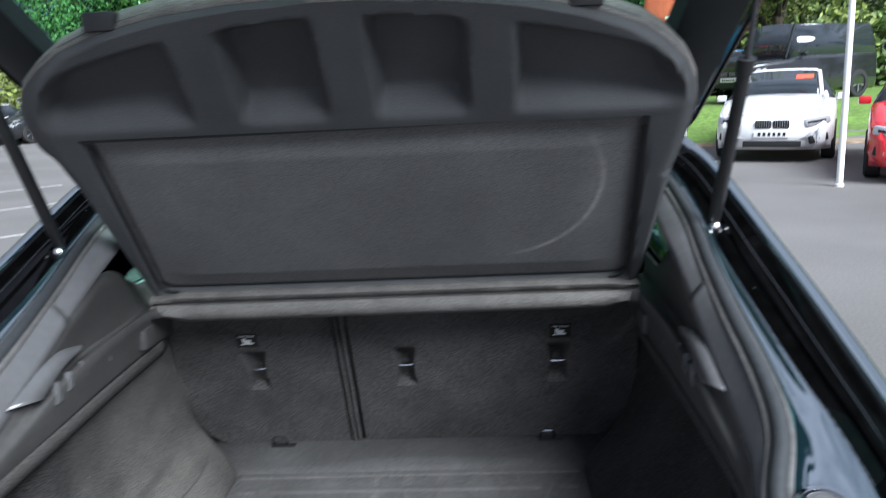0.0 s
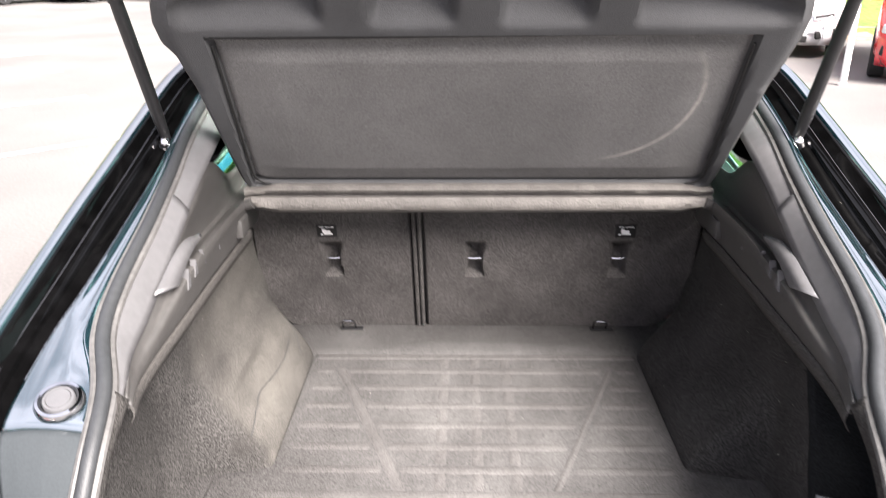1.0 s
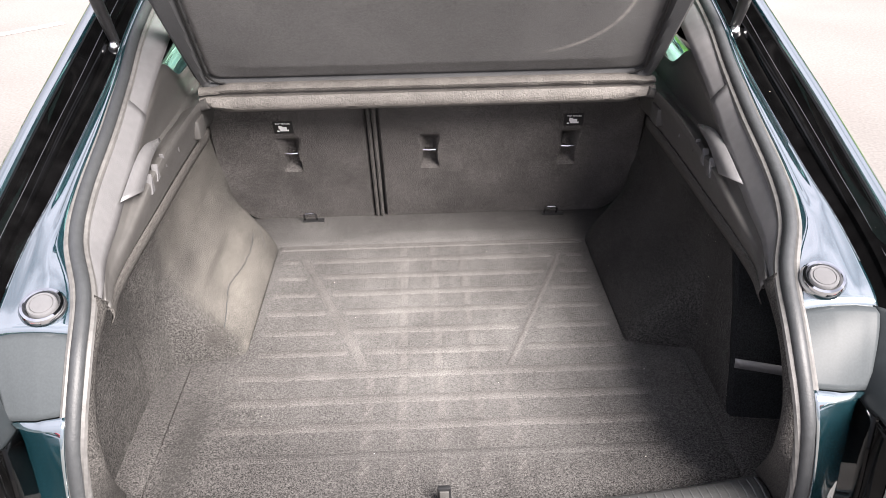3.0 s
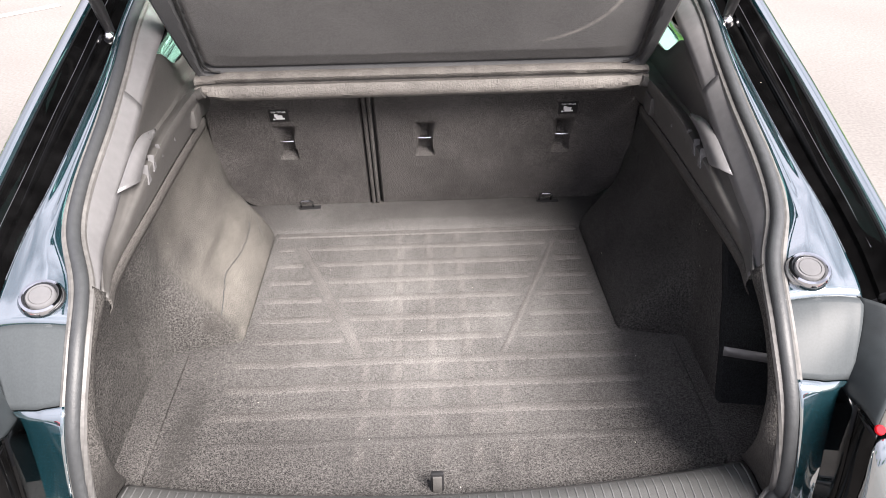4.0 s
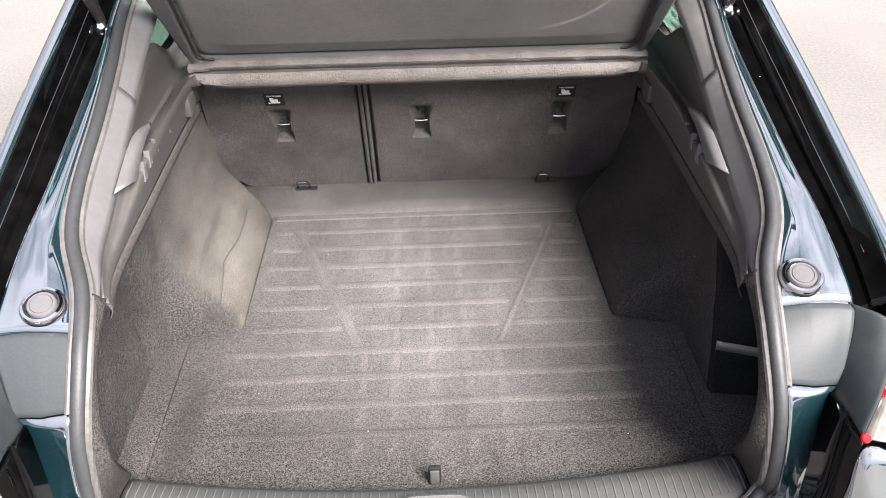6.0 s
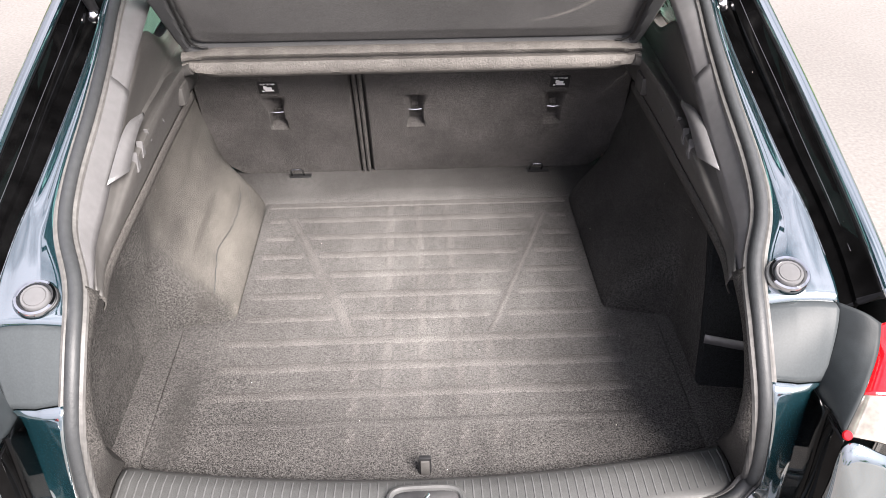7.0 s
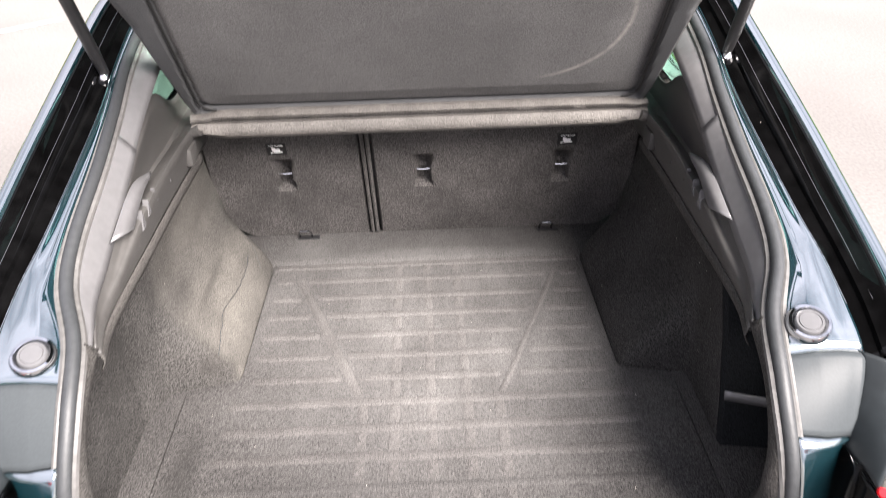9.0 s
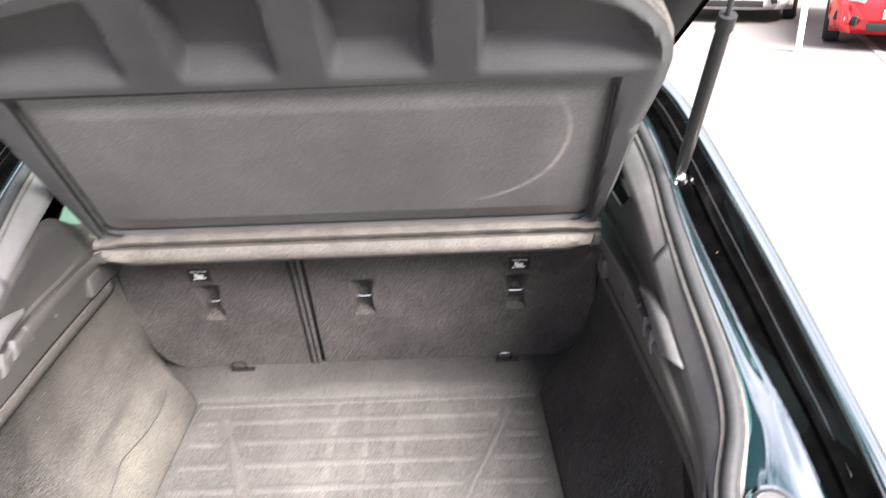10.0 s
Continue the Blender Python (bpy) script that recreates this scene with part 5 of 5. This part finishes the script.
def flag(x, y, h, w, fh, top, material, z=0.0, turn=0.0, seed=0):
    """A tall pole with a cloth banner hung along it."""
    f = post("flag_pole", "white pole with a tall " + {"flag_red": "red", "flag_blue": "dark blue", "flag_sky": "light blue"}[material] + " advertising banner", "flag", x, y, h, .045, z)
    rows = []
    for j in range(13):
        t = j / 12
        r = []
        for i in range(9):
            q = i / 8
            sway = .10 * math.sin(3 * q + 4 * t + seed) * q + .05 * math.sin(9 * q + seed) * q
            r.append(Vector((q * w * math.cos(turn) - sway * math.sin(turn), q * w * math.sin(turn) + sway, top - t * fh - .18 * q * (1 - .4 * t) + .03 * math.sin(7 * q + seed))))
        rows.append(r)
    cloth = link("banner_cloth", *sheet(rows), M[material], f, "sun-lit cloth banner", solid=0.004)
    # unreadable lettering as pale bars, and a white hem
    for q in range(5):
        zc = top - fh * (.22 + .11 * q)
        box("print_bar", (w * .5 * math.cos(turn), w * .5 * math.sin(turn) - .12, zc), (w * (.5 - .05 * (q % 3)), .006, fh * .035), M["white"], cloth, "pale unreadable print", 0.0, None)
    box("hem", (w * .5 * math.cos(turn), w * .5 * math.sin(turn) - .10, top - fh * 1.0 + .05), (w * .9, .006, fh * .02), M["white"], cloth, "", 0.0)
    return f


post("white_post", "slim white post standing on the tarmac", "post", 4.72, 8.70, 5.5, .04)
post("white_post", "slim white post standing on the tarmac", "post", -8.9, 11.9, 1.5, .04)
FLAGS = [(205, 44, "flag_red"), (240, 40, "flag_sky"), (264, 37, "flag_red"), (294, 34, "flag_sky"), (342, 31, "flag_red"), (384, 28, "flag_sky"), (428, 25, "flag_red"), (480, 22, "flag_blue"),
         (541, 20, "flag_red"), (722, 18, "flag_sky"), (846, 16.5, "flag_red"), (1000, 15.5, "flag_blue"), (1218, 15, "flag_red")]
for k, (bearing, d, mt) in enumerate(FLAGS):
    a = math.atan2(bearing - 784, 1325) - .05
    fx, fy = .2 + d * math.tan(a), -.8 + d
    fz = bank(fx, fy)
    side = -1 if k >= 10 else 1
    flag(fx, fy, 5.4, .95 * side, 2.2, 4.75 if d > 19 else 4.6, mt, fz, .35, k)
sign = thing("green_sign", "small square green sign on a thin post", "sign", at=stand(4.3, 21.0, 0, .55))
tube("post", [(0, 0, 0), (0, 0, 2.4)], .025, M["rim"], sign, "", 10)
box("plate", (0, -.04, 2.35), (.40, .02, .42), M["sign_green"], sign, "green sign plate", 0.004)
box("white_mark", (.02, -.055, 2.35), (.16, .006, .12), M["white"], sign, "white arrow shape", 0.0)
hoard = thing("banner_board", "low bright blue vinyl banner board on the bank", "banner", at=stand(-10.4, 30.0, 5, .5))
box("board", (0, 0, 1.45), (3.4, .05, .9), M["banner"], hoard, "bright blue vinyl board", 0.01)
for x in (-1.5, 1.5):
    tube("leg", [(x, 0, 0), (x, 0, 1.1)], .03, M["rim"], hoard, "", 8)


def tree_mesh(name, seed, height, spread, leaves, leaf, material):
    """Trunk and limbs, and a crown of leaf clumps with gaps."""
    rnd = random.Random(seed)
    tv, tf = [], []

    def add(v, f):
        o = len(tv)
        tv.extend(v)
        tf.extend([tuple(i + o for i in q) for q in f])

    trunk = [Vector((.15 * math.sin(k), .15 * math.cos(k * 1.3), height * .62 * k / 6)) for k in range(7)]
    add(*tube_data(trunk, [.26 - .028 * k for k in range(7)], 8))
    tips = [trunk[-1]]
    for k in range(11):
        b = trunk[2 + k % 5]
        a = k * 2.4 + rnd.uniform(-.4, .4)
        ln = spread * rnd.uniform(.5, .95)
        e = b + Vector((math.cos(a) * ln, math.sin(a) * ln, height * rnd.uniform(.10, .36)))
        m = (b + e) / 2 + Vector((0, 0, rnd.uniform(-.2, .5)))
        add(*tube_data([b, m, e], [.10, .06, .025], 6))
        tips += [e, m]
    lv, lf = [], []
    clumps = []
    for t in tips:
        for _ in range(6):
            clumps.append((t + Vector((rnd.gauss(0, .9), rnd.gauss(0, .9), rnd.gauss(.3, .7))), rnd.uniform(.5, 1.1)))
    for _ in range(26):
        a, q = rnd.uniform(0, 6.28), rnd.uniform(.3, 1)
        clumps.append((Vector((math.cos(a) * spread * q, math.sin(a) * spread * q, height * rnd.uniform(.14, .42))), rnd.uniform(.5, 1.0)))
    for _ in range(leaves):
        c, r = clumps[rnd.randrange(len(clumps))]
        d = Vector((rnd.gauss(0, 1), rnd.gauss(0, 1), rnd.gauss(0, .7)))
        p = c + d.normalized() * r * rnd.random() ** .45
        a = Vector((rnd.gauss(0, 1), rnd.gauss(0, 1), rnd.gauss(0, .6))).normalized() * leaf * rnd.uniform(.6, 1.3)
        b = a.cross(Vector((rnd.gauss(0, 1), rnd.gauss(0, 1), rnd.gauss(0, 1)))).normalized() * leaf * rnd.uniform(.35, .7)
        o = len(lv)
        lv += [p - a, p + b, p + a, p - b + a * .2]
        lf.append((o, o + 1, o + 2, o + 3))
    t = thing(name, "broad leafy green tree behind the car park", "tree", "trees behind the car park", stand(0, 0, 0))
    link("trunk", tv, tf, M["bark"], t, "brown trunk and limbs")
    me = bpy.data.meshes.new("crown")
    me.from_pydata([tuple(p) for p in lv], [], lf)
    me.materials.append(M[material])
    crown = new("crown", me)
    crown.parent = t
    tagged(crown, "crown of green leaves", kind="stuff")
    return t


protos = [tree_mesh("tree", 3, 10.0, 3.6, 14000, .125, "leaf_a"), tree_mesh("tree", 8, 8.5, 3.2, 13000, .12, "leaf_b"), tree_mesh("tree", 15, 11.5, 4.0, 15000, .13, "leaf_a")]
spots = [(11, 27, 1), (15.5, 29, 0), (20, 30, 1), (7.0, 30, 0), (3.0, 31.5, 2), (-1.5, 33, 0), (-5.5, 35, 2), (-9.5, 37, 0), (-14, 38, 1), (-18.5, 39, 2), (-24, 38, 0), (-30, 36, 1), (-36, 33, 1), (-42, 30, 0),
         (25, 29, 2), (31, 27, 1), (13, 36, 2), (5, 39, 0), (-4, 42, 2), (-13, 46, 0), (-22, 46, 1), (-34, 42, 2), (22, 38, 0), (38, 30, 0), (-48, 24, 1), (44, 20, 2), (-50, 5, 0), (-48, -14, 2), (-40, -34, 1), (-22, -44, 0), (-4, -48, 2), (16, -46, 1), (34, -38, 0), (48, -18, 2), (50, 2, 1)]
random.seed(11)
for i, (x, y, k) in enumerate(spots):
    m = stand(x, y, random.uniform(0, 360), bank(x, y) - .05)
    if i < 3 and k == [1, 0, 1][i] and i in (0, 1):
        protos[k].matrix_basis = m
    elif i == 4:
        protos[2].matrix_basis = m
    else:
        copy_thing(protos[k], m)


def hedge(name, x0, y0, x1, y1, h, d, leaves, material, z, seed):
    rnd = random.Random(seed)
    lv, lf = [], []
    for _ in range(leaves):
        q = rnd.random()
        top = h * (1 + .25 * math.sin(q * 19 + seed) + .15 * math.sin(q * 47))
        p = Vector((x0 + (x1 - x0) * q + rnd.gauss(0, d * .3), y0 + (y1 - y0) * q + rnd.gauss(0, d * .4), z + top * rnd.random() ** .7))
        a = Vector((rnd.gauss(0, 1), rnd.gauss(0, 1), rnd.gauss(0, .6))).normalized() * .14 * rnd.uniform(.6, 1.4)
        b = a.cross(Vector((rnd.gauss(0, 1), rnd.gauss(0, 1), rnd.gauss(0, 1)))).normalized() * .085
        o = len(lv)
        lv += [p - a, p + b, p + a, p - b]
        lf.append((o, o + 1, o + 2, o + 3))
    me = bpy.data.meshes.new(name)
    me.from_pydata([tuple(p) for p in lv], [], lf)
    me.materials.append(M[material])
    return tagged(new(name, me), "dense green shrubs under the trees", "shrubs", kind="stuff")


hedge("shrubs", -14, 33, 30, 25.5, 2.6, 2.0, 26000, "leaf_a", .5, 1)
hedge("shrubs", -60, 30, -14, 36, 3.0, 2.2, 24000, "leaf_b", .3, 2)
